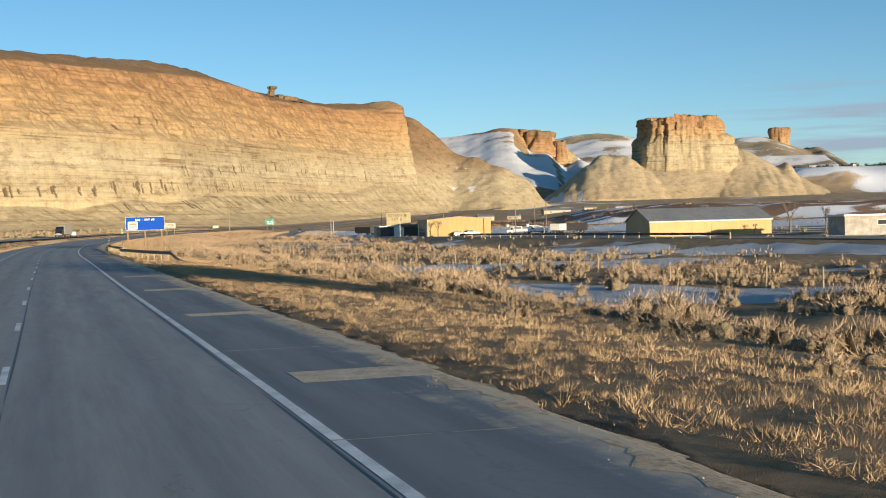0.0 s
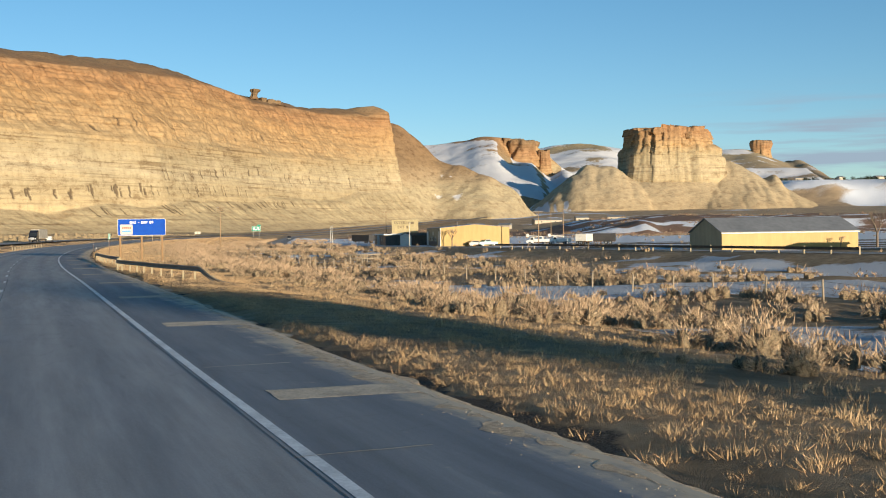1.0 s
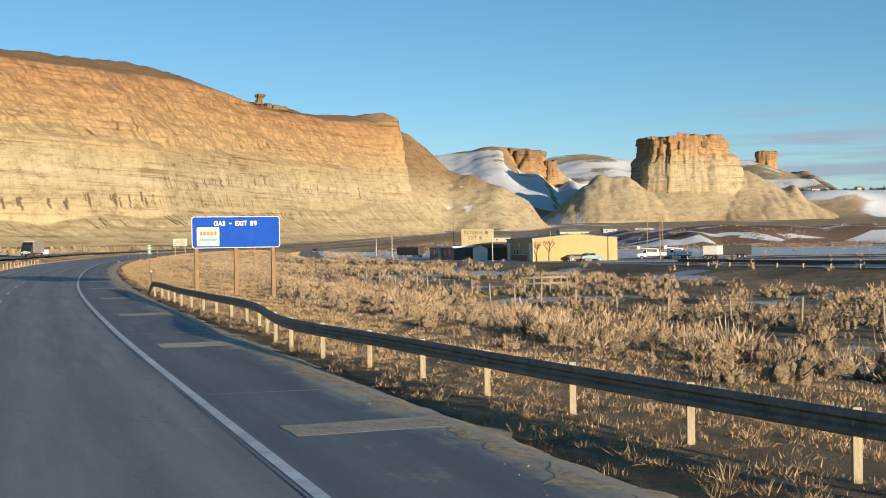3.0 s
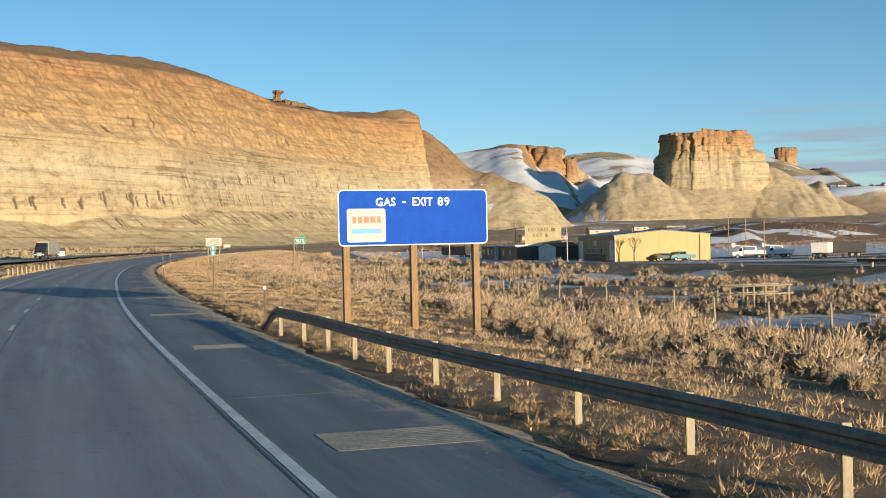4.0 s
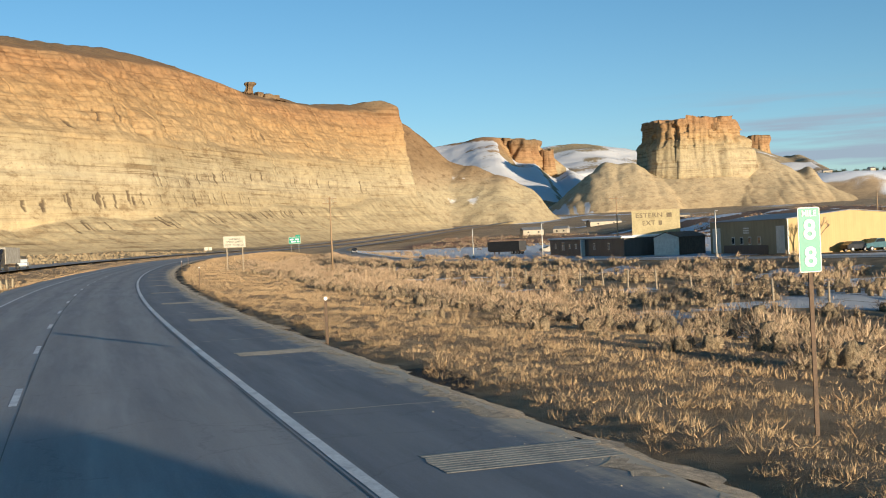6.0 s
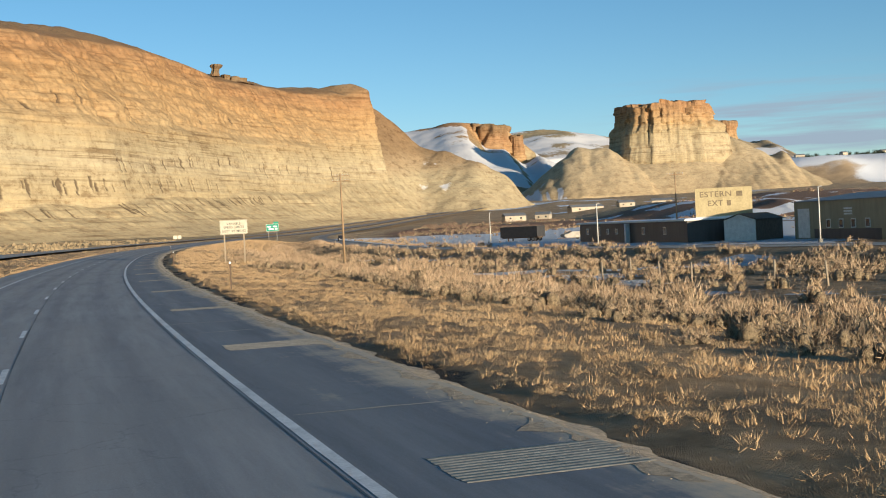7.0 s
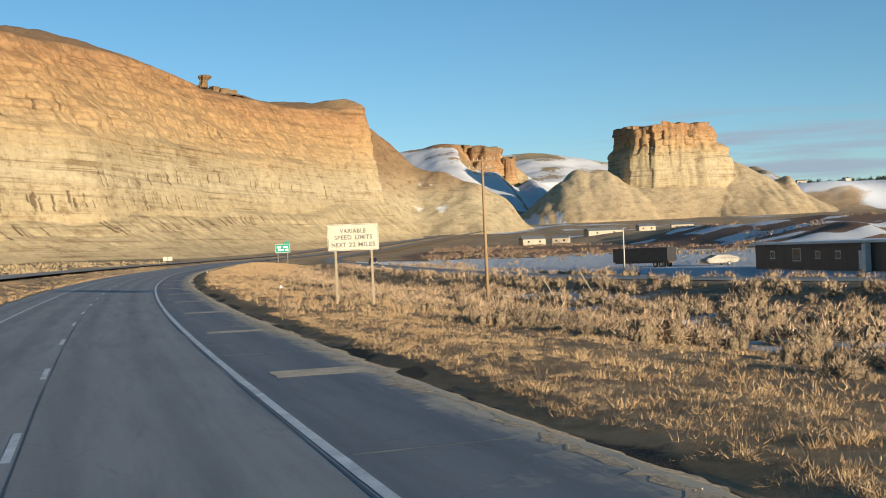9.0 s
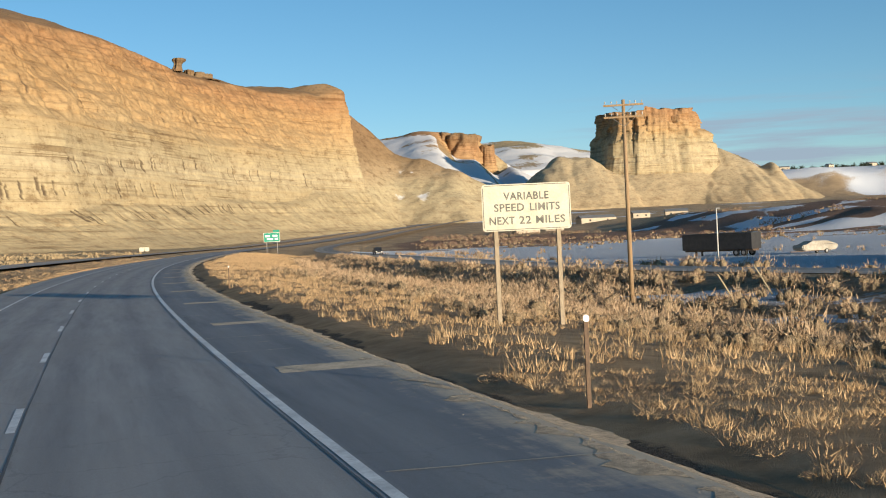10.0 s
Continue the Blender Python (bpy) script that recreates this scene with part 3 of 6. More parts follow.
def paint(name, y0, y1, u, w, label):
    ys = np.linspace(y0, y1, max(2, int((y1 - y0) / 1.0)))
    Y, U = np.meshgrid(ys, np.array([u - w / 2, u + w / 2]), indexing="ij")
    U = U + 0.012 * fbm(Y / 0.6, U * 9, 2, 33)
    X, Yp = along(Y, U)
    return tagged(grid_mesh(name, X, Yp, road_z(Y) + 0.006, line_paint), label, "road marking", "road markings", "structure")


paint("edge_line", -40, 900, 0.0, 0.17, "chipped white edge line painted on the asphalt")
paint("median_line", -40, 900, -7.75, 0.13, "faded line painted along the inner edge of the asphalt")
ARC = np.concatenate([[0], np.cumsum(np.hypot(np.diff(ry), np.diff(line_x(ry))))])
DASH_START = float(np.interp(255.8, ry, ARC)) % 12.192
for k in range(60):
    s = DASH_START + 12.192 * k
    a, b = np.interp([s - 1.5, s + 1.5], ARC, ry)
    if -10 < a < 620:
        paint("lane_dash", a, b, -4.18, 0.14, "worn white lane dash on the asphalt")


# the far forms were laid out on a plan turned and tipped a little against the road's
def swing(y):
    return 0.0130 * y - 1.2


def tip(y):
    return 0.0041 * y - 0.7


# ---- the long cliff beside the highway ----
stations = [(-640, 290), (-480, 560), (-340, 800), (-297, 880), (-251, 965), (-240, 1050), (-202, 1200), (-175, 1280), (-149, 1375), (-119, 1440), (-102, 1470), (-113, 1502), (-165, 1590), (-240, 1720)]
base_h = [17, 18, 18, 20, 25, 27, 32, 35, 42, 45, 46, 46, 50, 60]
band_h = [74, 74, 74, 74, 71, 74, 75, 76, 78, 84, 88, 88, 95, 100]
top_at = [(0, 111), (314, 122), (592, 138), (683, 143), (760, 145), (790, 145), (821, 147), (852, 151), (894, 153.5), (935, 156.5), (988, 156.5), (1027, 154.5), (1057, 150), (1074, 146), (1114, 146), (1171, 144.5), (1228, 141.5), (1262, 143), (1280, 140.5), (1294, 144), (1306, 146), (1340, 146), (1440, 150), (1590, 145)]
depth = [1, 1, 1, 1, 1, 1, 1, 1, 0.8, 0.5, 0.30, 0.35, 0.5, 0.6]
plan = np.array(stations, float)
chain = np.concatenate([[0], np.cumsum(np.hypot(*np.diff(plan, axis=0).T))])
nv = 180
S = graded((0, 540, 6), (540, 1200, 0.85), (1200, 1330, 0.85), (1330, chain[-1], 3))
even = np.linspace(0, chain[-1], 1500)


def chained(values, soft=6):
    v = np.interp(even, chain, values)
    k = np.hanning(2 * soft + 3)[1:-1]
    return np.interp(S, even, np.convolve(np.pad(v, soft, mode="edge"), k / k.sum(), "valid"))


CX, CY = chained(plan[:, 0]), chained(plan[:, 1])
CB, CM, CD = chained(base_h, 25), chained(band_h, 25), chained(depth, 8)
CT = np.interp(S, [a for a, _ in top_at], [b for _, b in top_at])
tx, ty = np.gradient(chained(plan[:, 0], 70)), np.gradient(chained(plan[:, 1], 70))
tn = np.hypot(tx, ty)
nx_, ny_ = ty / tn, -tx / tn
V = np.linspace(0, 1, nv)[None, :]
Sg = S[:, None] + 0 * V
CB = CB + 7.0 * fbm(S / 55, 0 * S, 3, 57) * (1 - step(1180, 1260, S))
B, M_, T_, K_ = CB[:, None], CM[:, None], CT[:, None], CD[:, None]
rim = M_ + (0.80 + 0.14 * (1 - K_)) * (T_ - M_)
# profile: concave talus, cream wall, rusty upper slope, rounded top
knots = [0.0, 0.05, 0.14, 0.24, 0.57, 0.88, 0.95, 1.0]
heights = [B * 0 - 4, B * 0.30, B * 0.66, B, M_, rim, T_, T_ - 10]
backs = [-60, -30, -12, 0, 13 * (0.4 + 0.6 * K_), 58 * K_, 104 * K_, 380 * K_]
H, D = 0 * Sg, 0 * Sg
for k in range(len(knots) - 1):
    sel = (V >= knots[k]) & (V <= knots[k + 1])
    t = np.clip((V - knots[k]) / (knots[k + 1] - knots[k]), 0, 1)
    H = np.where(sel, heights[k] * (1 - t) + heights[k + 1] * t, H)
    D = np.where(sel, backs[k] * (1 - t) + backs[k + 1] * t, D)
wall = step(0.23, 0.26, V) * (1 - step(0.55, 0.60, V))
upper = step(0.55, 0.61, V) * (1 - step(0.85, 0.90, V))
talus = 1 - step(0.22, 0.26, V)
top = step(0.86, 0.93, V)
# broad buttresses and bays
D = D + (9 * fbm(Sg / 130, H / 400, 3, 15) + 3.0 * fbm(Sg / 34, H / 200, 2, 14)) * (1 - talus * 0.5) * (0.3 + 0.7 * K_)
# beds: each layer of rock stands forward or back by its own amount
bedding = H + 2.6 * fbm(Sg / 90, H / 60, 3, 4) + 0.004 * Sg
beds = 1.2 * cells(bedding / 2.1, np.floor(Sg / 240), 3) + 2.4 * cells(bedding / 6.7 + 0.3, 0 * Sg, 5) + 0.7 * cells(bedding / 0.9, np.floor(Sg / 60), 13)
near_band = np.exp(-((H - M_) / 9.0) ** 2)
D = D + wall * beds * (0.35 + 0.6 * near_band)
# the rusty slope: weathered hollows, ledges and a few upright clefts
ledge = H + 4.0 * fbm(Sg / 38, H / 25, 3, 62)
rough = 7.0 * fbm(Sg / 34, H / 28, 5, 6, 0.6) + 1.8 * fbm(Sg / 30, ledge / 3.6, 4, 61, 0.6) + 1.2 * fbm(Sg / 6.5, H / 16, 3, 7)
rough = rough + 1.8 * cells(ledge / 6.5, 0 * Sg, 63)
cleft = step(0.93, 0.99, ridge(Sg / 15, H / 160, 1, 28)) * step(-0.02, 0.12, fbm(Sg / 40, H / 16, 2, 29))
D = D + upper * K_ ** 0.5 * (rough + beds * 0.5 + 6.5 * cleft)
D = D + talus * (4.0 * fbm(Sg / 60, H / 80, 3, 12) + 1.0 * (0.5 - ridge(Sg / 17, D / 200, 2, 11))) * step(0.03, 0.12, V) * (1 - step(0.18, 0.24, V))
D = np.maximum(D, np.maximum.accumulate(D, axis=1) - 1.2)
# upright slots weathered out of the cream wall, in loose rows
rows_of_slots = ((690, 945, 33.0, 0.015, 7.5, 34), (765, 985, 45.0, 0.055, 7.0, 22), (690, 725, 17.5, 0.02, 6.0, 5), (770, 1040, 18.5, 0.032, 6.5, 40), (560, 690, 30.0, 0.0, 7.0, 14), (1040, 1190, 52.0, 0.0, 12.0, 7))
slots = [(1017, 67, 1.0, 9, 7), (751, 87, 1.2, 5, 7), (775, 90, 1.4, 6, 8), (870, 105, 1.0, 7, 7), (1033, 93, 2.4, 4, 10), (1196, 76, 0.9, 5, 6), (1010, 60, 0.7, 7, 6), (905, 84, 1.2, 4, 7), (960, 88, 1.5, 4, 7), (720, 80, 2.0, 3, 6)]
for s0_, s1_, h0, lean, tall, count in rows_of_slots:
    for _ in range(count):
        s = RNG.uniform(s0_, s1_)
        slots.append((s, h0 + lean * (s - s0_) + RNG.normal(0, 1.0), RNG.uniform(0.45, 1.15) , tall * RNG.uniform(0.3, 0.75), RNG.uniform(0.5, 1.3)))
# mask for the shade coloured into each slot's floor
slot_dark = 0 * H
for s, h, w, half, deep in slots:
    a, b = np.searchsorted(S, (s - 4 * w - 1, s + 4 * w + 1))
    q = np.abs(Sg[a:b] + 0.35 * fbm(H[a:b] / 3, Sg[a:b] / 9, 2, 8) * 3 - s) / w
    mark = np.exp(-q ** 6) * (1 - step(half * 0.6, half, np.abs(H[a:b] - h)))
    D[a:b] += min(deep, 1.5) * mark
    slot_dark[a:b] = np.maximum(slot_dark[a:b], step(0.1, 0.4, mark))
# a thin ledge of slotted rock crops out along the head of the talus
band_at = np.exp(-((H - B * 0.86 - 3.0 * fbm(Sg / 140, 0 * Sg, 2, 36)) / 3.0) ** 4) * step(-0.08, 0.08, fbm(Sg / 90, 0 * Sg, 2, 39))
D = D - 0.8 * band_at * talus
H = H + upper * 1.0 * fbm(Sg / 8, D / 7, 3, 18) + talus * 1.0 * fbm(Sg / 6, D / 9, 4, 19) * step(0.05, 0.1, V) + top * (3.0 * fbm(Sg / 45, D / 40, 3, 23) + 1.2 * fbm(Sg / 9, D / 9, 3, 24))
KX, KY = CX[:, None] - nx_[:, None] * D, CY[:, None] - ny_[:, None] * D
strata = np.where(H < M_, 0.58 * np.clip(H / M_, 0, 1), 0.58 + 0.42 * (H - M_) / np.maximum(T_ - M_, 1))
scrubby = np.clip(0.16 * talus + 0.25 * upper + 0.95 * top, 0, 1)
drifts = -0.5 + 0.25 * top + 0.6 * fbm(Sg / 60, D / 24, 3, 27) * top
tagged(grid_mesh("cliff", (KX + swing(KY))[::-1], KY[::-1], (H + tip(KY))[::-1], cliff_rock, strata=strata[::-1], scrub=np.broadcast_to(scrubby, H.shape)[::-1], snow=drifts[::-1], slot_shade=slot_dark[::-1]), "long layered sandstone cliff with cream wall and rusty top", "cliff", kind="structure")


# ---- hills as sheets over their own plans ----
def hill(name, x0, x1, y0, y1, nx, ny, height, mat, low, high, snow_at, label, scrub=0.5):
    X, Y = np.meshgrid(np.linspace(x0, x1, nx), np.linspace(y0, y1, ny), indexing="xy")
    edge = np.minimum(np.minimum(X - x0, x1 - X) / (x1 - x0), np.minimum(Y - y0, y1 - Y) / (y1 - y0))
    Z = height(X, Y)
    Z = Z - (Z + 40) * (1 - step(0.0, 0.07, edge))
    gx, gy_ = np.gradient(Z, (x1 - x0) / (nx - 1), axis=1), np.gradient(Z, (y1 - y0) / (ny - 1), axis=0)
    steep = np.hypot(gx, gy_)
    return tagged(grid_mesh(name, X + swing(Y), Y, Z + tip(Y), mat, strata=np.clip((Z - low) / (high - low), 0, 1), scrub=scrub * (1 - step(0.5, 1.0, steep)), snow=snow_at(X, Y, Z, steep, gx, gy_)), label, "hill", kind="structure")


def no_snow(X, Y, Z, steep, gx, gy_):
    return -1.0 + 0 * X


slump_top = hermite([(-260, 150), (-180, 146), (-117, 138), (-98, 122), (-72, 96), (-33, 82), (5, 65), (34, 48), (50, 26), (90, 8)])


def slump_z(X, Y):
    top = slump_top(X)
    front = 1690 - 30 * step(-100, 30, X) + 20 * fbm(X / 40, 0 * X, 2, 44)
    d = front - Y
    z = np.where(d > 0, top - 0.62 * d - 3.0 * ridge(X / 75, Y / 220, 2, 47) * step(5, 60, d), top + 0.10 * d)
    return np.maximum(z + 3 * fbm(X / 18, Y / 18, 3, 48), -10)


hill("slump_hill", -270, 100, 1520, 1900, 190, 190, slump_z, slump_rock, 10, 158, lambda X, Y, Z, s, gx, gy_: -0.15 + 0.42 * step(-90, -60, X) * (1 - step(-40, -10, X)) * step(28, 40, Z) * (1 - step(70, 82, Z)) + 0.7 * fbm(X / 14, Y / 14, 3, 52), "eroded pale slump hill with snow in its gullies")


def mesa_skirt_z(X, Y):
    dx, dy = (X - 283) / 92, (Y - 1935) / 80
    r = (np.abs(dx) ** 3 + np.abs(dy) ** 3) ** (1 / 3)
    out = np.maximum(r - 0.92, 0) * 86
    cone = 66 - 0.55 * out - 0.0006 * out ** 2
    left = 104 - 0.66 * np.sqrt((np.maximum(np.abs(X - 166) - 14, 0) * 1.2) ** 2 + ((Y - 1900) * 0.9) ** 2 + 200) - 2.0 * ridge((X - 172) / 26, (Y - 1900) / 90, 2, 58)
    right = 106 - 0.56 * np.sqrt(((X - 366) * 1.0) ** 2 + ((Y - 1940) * 0.9) ** 2 + 60) - 2.0 * ridge((X - 380) / 26, (Y - 1900) / 90, 2, 59) + 12 * np.exp(-(((X - 436) / 12) ** 2 + ((Y - 1900) / 30) ** 2))
    z = np.maximum(np.maximum(cone, left), right)
    gully = ridge((X + 0.3 * Y) / 40, Y / 150, 3, 55) * 1.8 * step(20, 45, z) * (1 - step(0.0, 0.1, 0.95 - r))
    return z - gully + 1.4 * fbm(X / 16, Y / 16, 3, 56)


hill("mesa_skirt", 20, 560, 1740, 2120, 220, 160, mesa_skirt_z, apron_rock, 10, 190, lambda X, Y, Z, s, gx, gy_: -0.2 + 0.9 * step(0.25, 0.7, gx) * step(60, 30, Z) + 0.7 * fbm(X / 24, Y / 24, 3, 57), "pale talus apron and humps below a mesa", 0.4)

# the mesa's rock: rings climbing a rounded block
na, nr = 420, 90
A = np.linspace(0, 2 * math.pi, na)[:, None]
R = np.linspace(0, 1, nr)[None, :]
ca, sa = np.cos(A), np.sin(A)
blunt = (np.abs(ca) ** 3.2 + np.abs(sa) ** 3.2) ** (-1 / 3.2)
zc = 50 + np.clip(R / 0.86, 0, 1) * 98
crown = 5.5 * fbm(3 * ca + 7, 3 * sa, 3, 64) + 4.5 * (np.floor(2.2 * fbm(2 * ca, 2 * sa + 3, 2, 65) + 1) - 0.5)
zc = zc + crown * step(0.6, 0.86, R)
grow = 0.97 - 0.05 * step(0.0, 0.5, R) - 0.04 * step(0.52, 0.86, R)
# the eastern side steps back in two shelves, the western leans out below its cap
grow = grow - step(0.25, 0.85, ca) * (0.06 * step(100, 106, zc) + 0.14 * step(112, 124, zc) + 0.08 * step(132, 150, zc)) - step(0.25, 0.85, -ca) * (0.03 * step(70, 90, zc) + 0.08 * step(112, 124, zc))
arc = A * 85
layers = cells(zc / 5.5 + 0.4 * fbm(ca * 3, sa * 3, 2, 75), 0 * A, 70) * 0.016 + cells(zc / 2.2, 0 * A, 71) * 0.008
fold = ridge(ca * 2.6 + 5, sa * 2.6 + zc / 400, 3, 66)
split_ = step(0.86, 0.985, ridge(ca * 3.3 + 9, sa * 3.3 + zc / 500, 2, 67) * 0.7)
blocks = cells(arc / 11 + 0.6 * fbm(ca * 6, zc / 20, 2, 76), zc / 10 + 0.5 * fbm(ca * 5, sa * 5, 2, 77), 78) * 0.085 * step(0.48, 0.56, R) + cells(arc / 5, zc / 30, 79) * 0.018
grow = grow + layers - 0.02 * fold - 0.04 * split_ + 0.10 * fbm(ca * 2.2 + 3, sa * 2.2 + zc / 300, 3, 80) + blocks * (1 - (A > 2 * math.pi - 0.06)) * (A > 0.06)
cut = np.clip((R - 0.86) / 0.14, 0, 1)
grow = grow * (1 - cut)
zc = zc + 3 * fbm(ca * grow * 6 + 4, sa * grow * 6, 3, 69) * step(0.84, 0.9, R)
tagged(grid_mesh("mesa", 281 + swing(1935) + 83 * blunt * ca * grow, 1935 + 78 * blunt * sa * grow, zc + tip(1935), mesa_rock, strata=np.clip((zc - 10) / 180, 0, 1) * 1.06, scrub=0.15 + 0 * zc, snow=-0.6 + 0 * zc), "steep sandstone mesa with pale walls and a rusty cap", "mesa", kind="structure")

snow_top = hermite([(-900, 150), (-500, 160), (-300, 163), (-104, 164), (-55, 170), (-16, 173), (33, 173), (62, 170), (87, 164), (98, 154), (121, 136), (150, 112), (200, 86), (260, 66), (300, 58), (420, 40)])


def snow_mesa_z(X, Y):
    top = snow_top(X)
    edge = 2400 + 40 * fbm(X / 90, 0 * X, 3, 71)
    d = edge - Y
    cap = 40 * step(10, 50, X) * (1 - step(110, 150, X))
    z = np.where(d > 0, top - cap * step(0, 16, d) - (0.30 - 0.12 * step(10, 50, X)) * np.maximum(d - 10, 0), top + 0.02 * d)
    z = z + 4 * fbm(X / 60, Y / 60, 3, 72) - 5 * ridge(X / 22, Y / 80, 2, 73) * step(0, 50, X) * step(0, 12, d) * (1 - step(30, 60, d))
    return np.maximum(z, 24 + 0.04 * (Y - 1900))


hill("snow_mesa", -900, 420, 1880, 2800, 220, 160, snow_mesa_z, hill_rock, -60, 215, lambda X, Y, Z, s, gx, gy_: 0.92 - 1.7 * step(0.75, 1.2, s) - 0.75 * step(160, 172, Z) + 0.75 * fbm(X / 50, Y / 30, 4, 74), "snow-dusted flat-topped hill with rusty rock at its end", 0.4)

far_top = hermite([(-600, 150), (0, 180), (159, 205), (233, 212), (306, 207), (342, 199), (420, 186), (520, 170), (600, 150)])


def far_hill_z(X, Y):
    d = 3200 - Y
    return np.where(d > 0, far_top(X) - 0.25 * d, far_top(X)) + 6 * fbm(X / 60, Y / 60, 4, 76)


hill("far_hill", -200, 900, 2800, 3500, 160, 90, far_hill_z, hill_rock, 0, 330, lambda X, Y, Z, s, gx, gy_: 0.62 + 0.9 * fbm(X / 90, Y / 50, 4, 77) - 0.5 * step(190, 215, Z), "distant snow-patched ridge", 0.6)
tower_top = hermite([(300, 195), (600, 208), (680, 212), (760, 214), (830, 190), (882, 175), (905, 183), (925, 178), (963, 147), (1043, 122), (1104, 108), (1300, 96), (2600, 100)])


def tower_hill_z(X, Y):
    d = 3600 - Y
    return np.where(d > 0, tower_top(X) - 0.22 * d, tower_top(X)) + 5 * fbm(X / 50, Y / 50, 4, 78)


hill("tower_hill", 300, 2600, 3100, 4000, 230, 70, tower_hill_z, hill_rock, 0, 330, lambda X, Y, Z, s, gx, gy_: 0.30 + 1.0 * fbm(X / 90, Y / 50, 4, 79), "distant dark ridge with low snow patches", 0.8)


def butte(name, x, y, z0, z1, r, seed, label, flare=0.3, neck=0.05, lean=0.0, rugged=0.5, tone=0.66):
    A = np.linspace(0, 2 * math.pi, 72)[:, None]
    R = np.linspace(0, 1, 30)[None, :]
    z = z0 + np.clip(R / 0.85, 0, 1) * (z1 - z0)
    ca_, sa_ = np.cos(A), np.sin(A)
    g = 1 + flare * (1 - np.clip(R / 0.5, 0, 1)) ** 2 - neck * step(0.0, 0.4, R) + neck * 1.2 * step(0.5, 0.72, R)
    g = g + rugged * fbm(ca_ * 1.6 + 5, sa_ * 1.6 + z / (z1 - z0), 3, seed) + 0.10 * cells(R * 9, 0 * A, seed + 3) - 0.07 * ridge(ca_ * 2.4, sa_ * 2.4, 2, seed + 5)
    g = g * (1 - np.clip((R - 0.85) / 0.15, 0, 1))
    zz = z + (z1 - z0) * 0.10 * fbm(ca_ * 1.5, sa_ * 1.5 + R, 3, seed + 1) * step(0.3, 0.8, R)
    return tagged(grid_mesh(name, x + swing(y) + r * ca_ * g + lean * (z - z0), y + r * sa_ * g, zz + tip(y), hill_rock, strata=np.clip(tone + 0.3 * R, 0, 1) + 0 * A, scrub=0 * z, snow=-1 + 0 * z), label, "rock", kind="structure")


butte("mesa_end_rock", 70, 2397, 116, 168, 25, 184, "rusty rock bluff at the end of the snowy hill", 0.45, 0.05, 0.0, 0.9, 0.74)
butte("mesa_end_rock", 44, 2407, 128, 171, 24, 187, "rusty rock bluff on the snowy hill", 0.45, 0.05, 0.0, 0.9, 0.74)
butte("mesa_end_rock", 109, 2392, 98, 146, 13, 189, "small rusty rock tower at the end of the snowy hill", 0.5, 0.0, 0.0, 0.5, 0.70)
butte("tower_rock", 798, 3590, 170, 239, 27, 84, "distant blocky rock tower on a ridge", 0.5, 0.1)
butte("balanced_rock", -249.5, 1304, 139.5, 149.6, 4.0, 88, "small balanced rock knob on the cliff top", 0.0, 0.38, 0.25, 0.9, 0.9)
for k, (dx, dz, r) in enumerate(((8, 0.6, 2.6), (14, -0.6, 3.6), (21, -1.2, 3.0))):
    butte("rim_boulder", -249 + dx, 1306 + dx, 134, 141.0 + dz, r * 1.3, 90 + k, "rough brown boulder on the cliff rim", 1.6, 0.0, 0.0, 1.0, 0.9)


# ---- sagebrush, rabbitbrush and dry grass ----
def plant_material(name, low, mid, high):
    m, nt, bsdf = material(name)
    g = nt.nodes.new("ShaderNodeNewGeometry")
    clump = texture(nt, 0.45, 3, 0.5)
    f = maths(nt, "ADD", maths(nt, "MULTIPLY", g.outputs["Random Per Island"], 0.45), maths(nt, "MULTIPLY", clump.outputs["Fac"], 0.6))
    nt.links.new(ramp(nt, f, [(0.25, low), (0.50, mid), (0.78, high)]).outputs["Color"], bsdf.inputs["Base Color"])
    bsdf.inputs["Roughness"].default_value = 0.85
    bsdf.inputs["Specular IOR Level"].default_value = 0.2
    return m


sage_mat = plant_material("dry_sagebrush", (0.23, 0.15, 0.09), (0.455, 0.315, 0.195), (0.60, 0.44, 0.29))
grass_mat = plant_material("dry_straw_grass", (0.27, 0.17, 0.09), (0.47, 0.315, 0.17), (0.62, 0.44, 0.255))
dark_mat = plant_material("dark_greasewood", (0.085, 0.065, 0.05), (0.16, 0.12, 0.085), (0.27, 0.205, 0.135))
willow_mat = plant_material("reddish_willow_brush", (0.14, 0.085, 0.06), (0.22, 0.14, 0.10), (0.31, 0.205, 0.145))


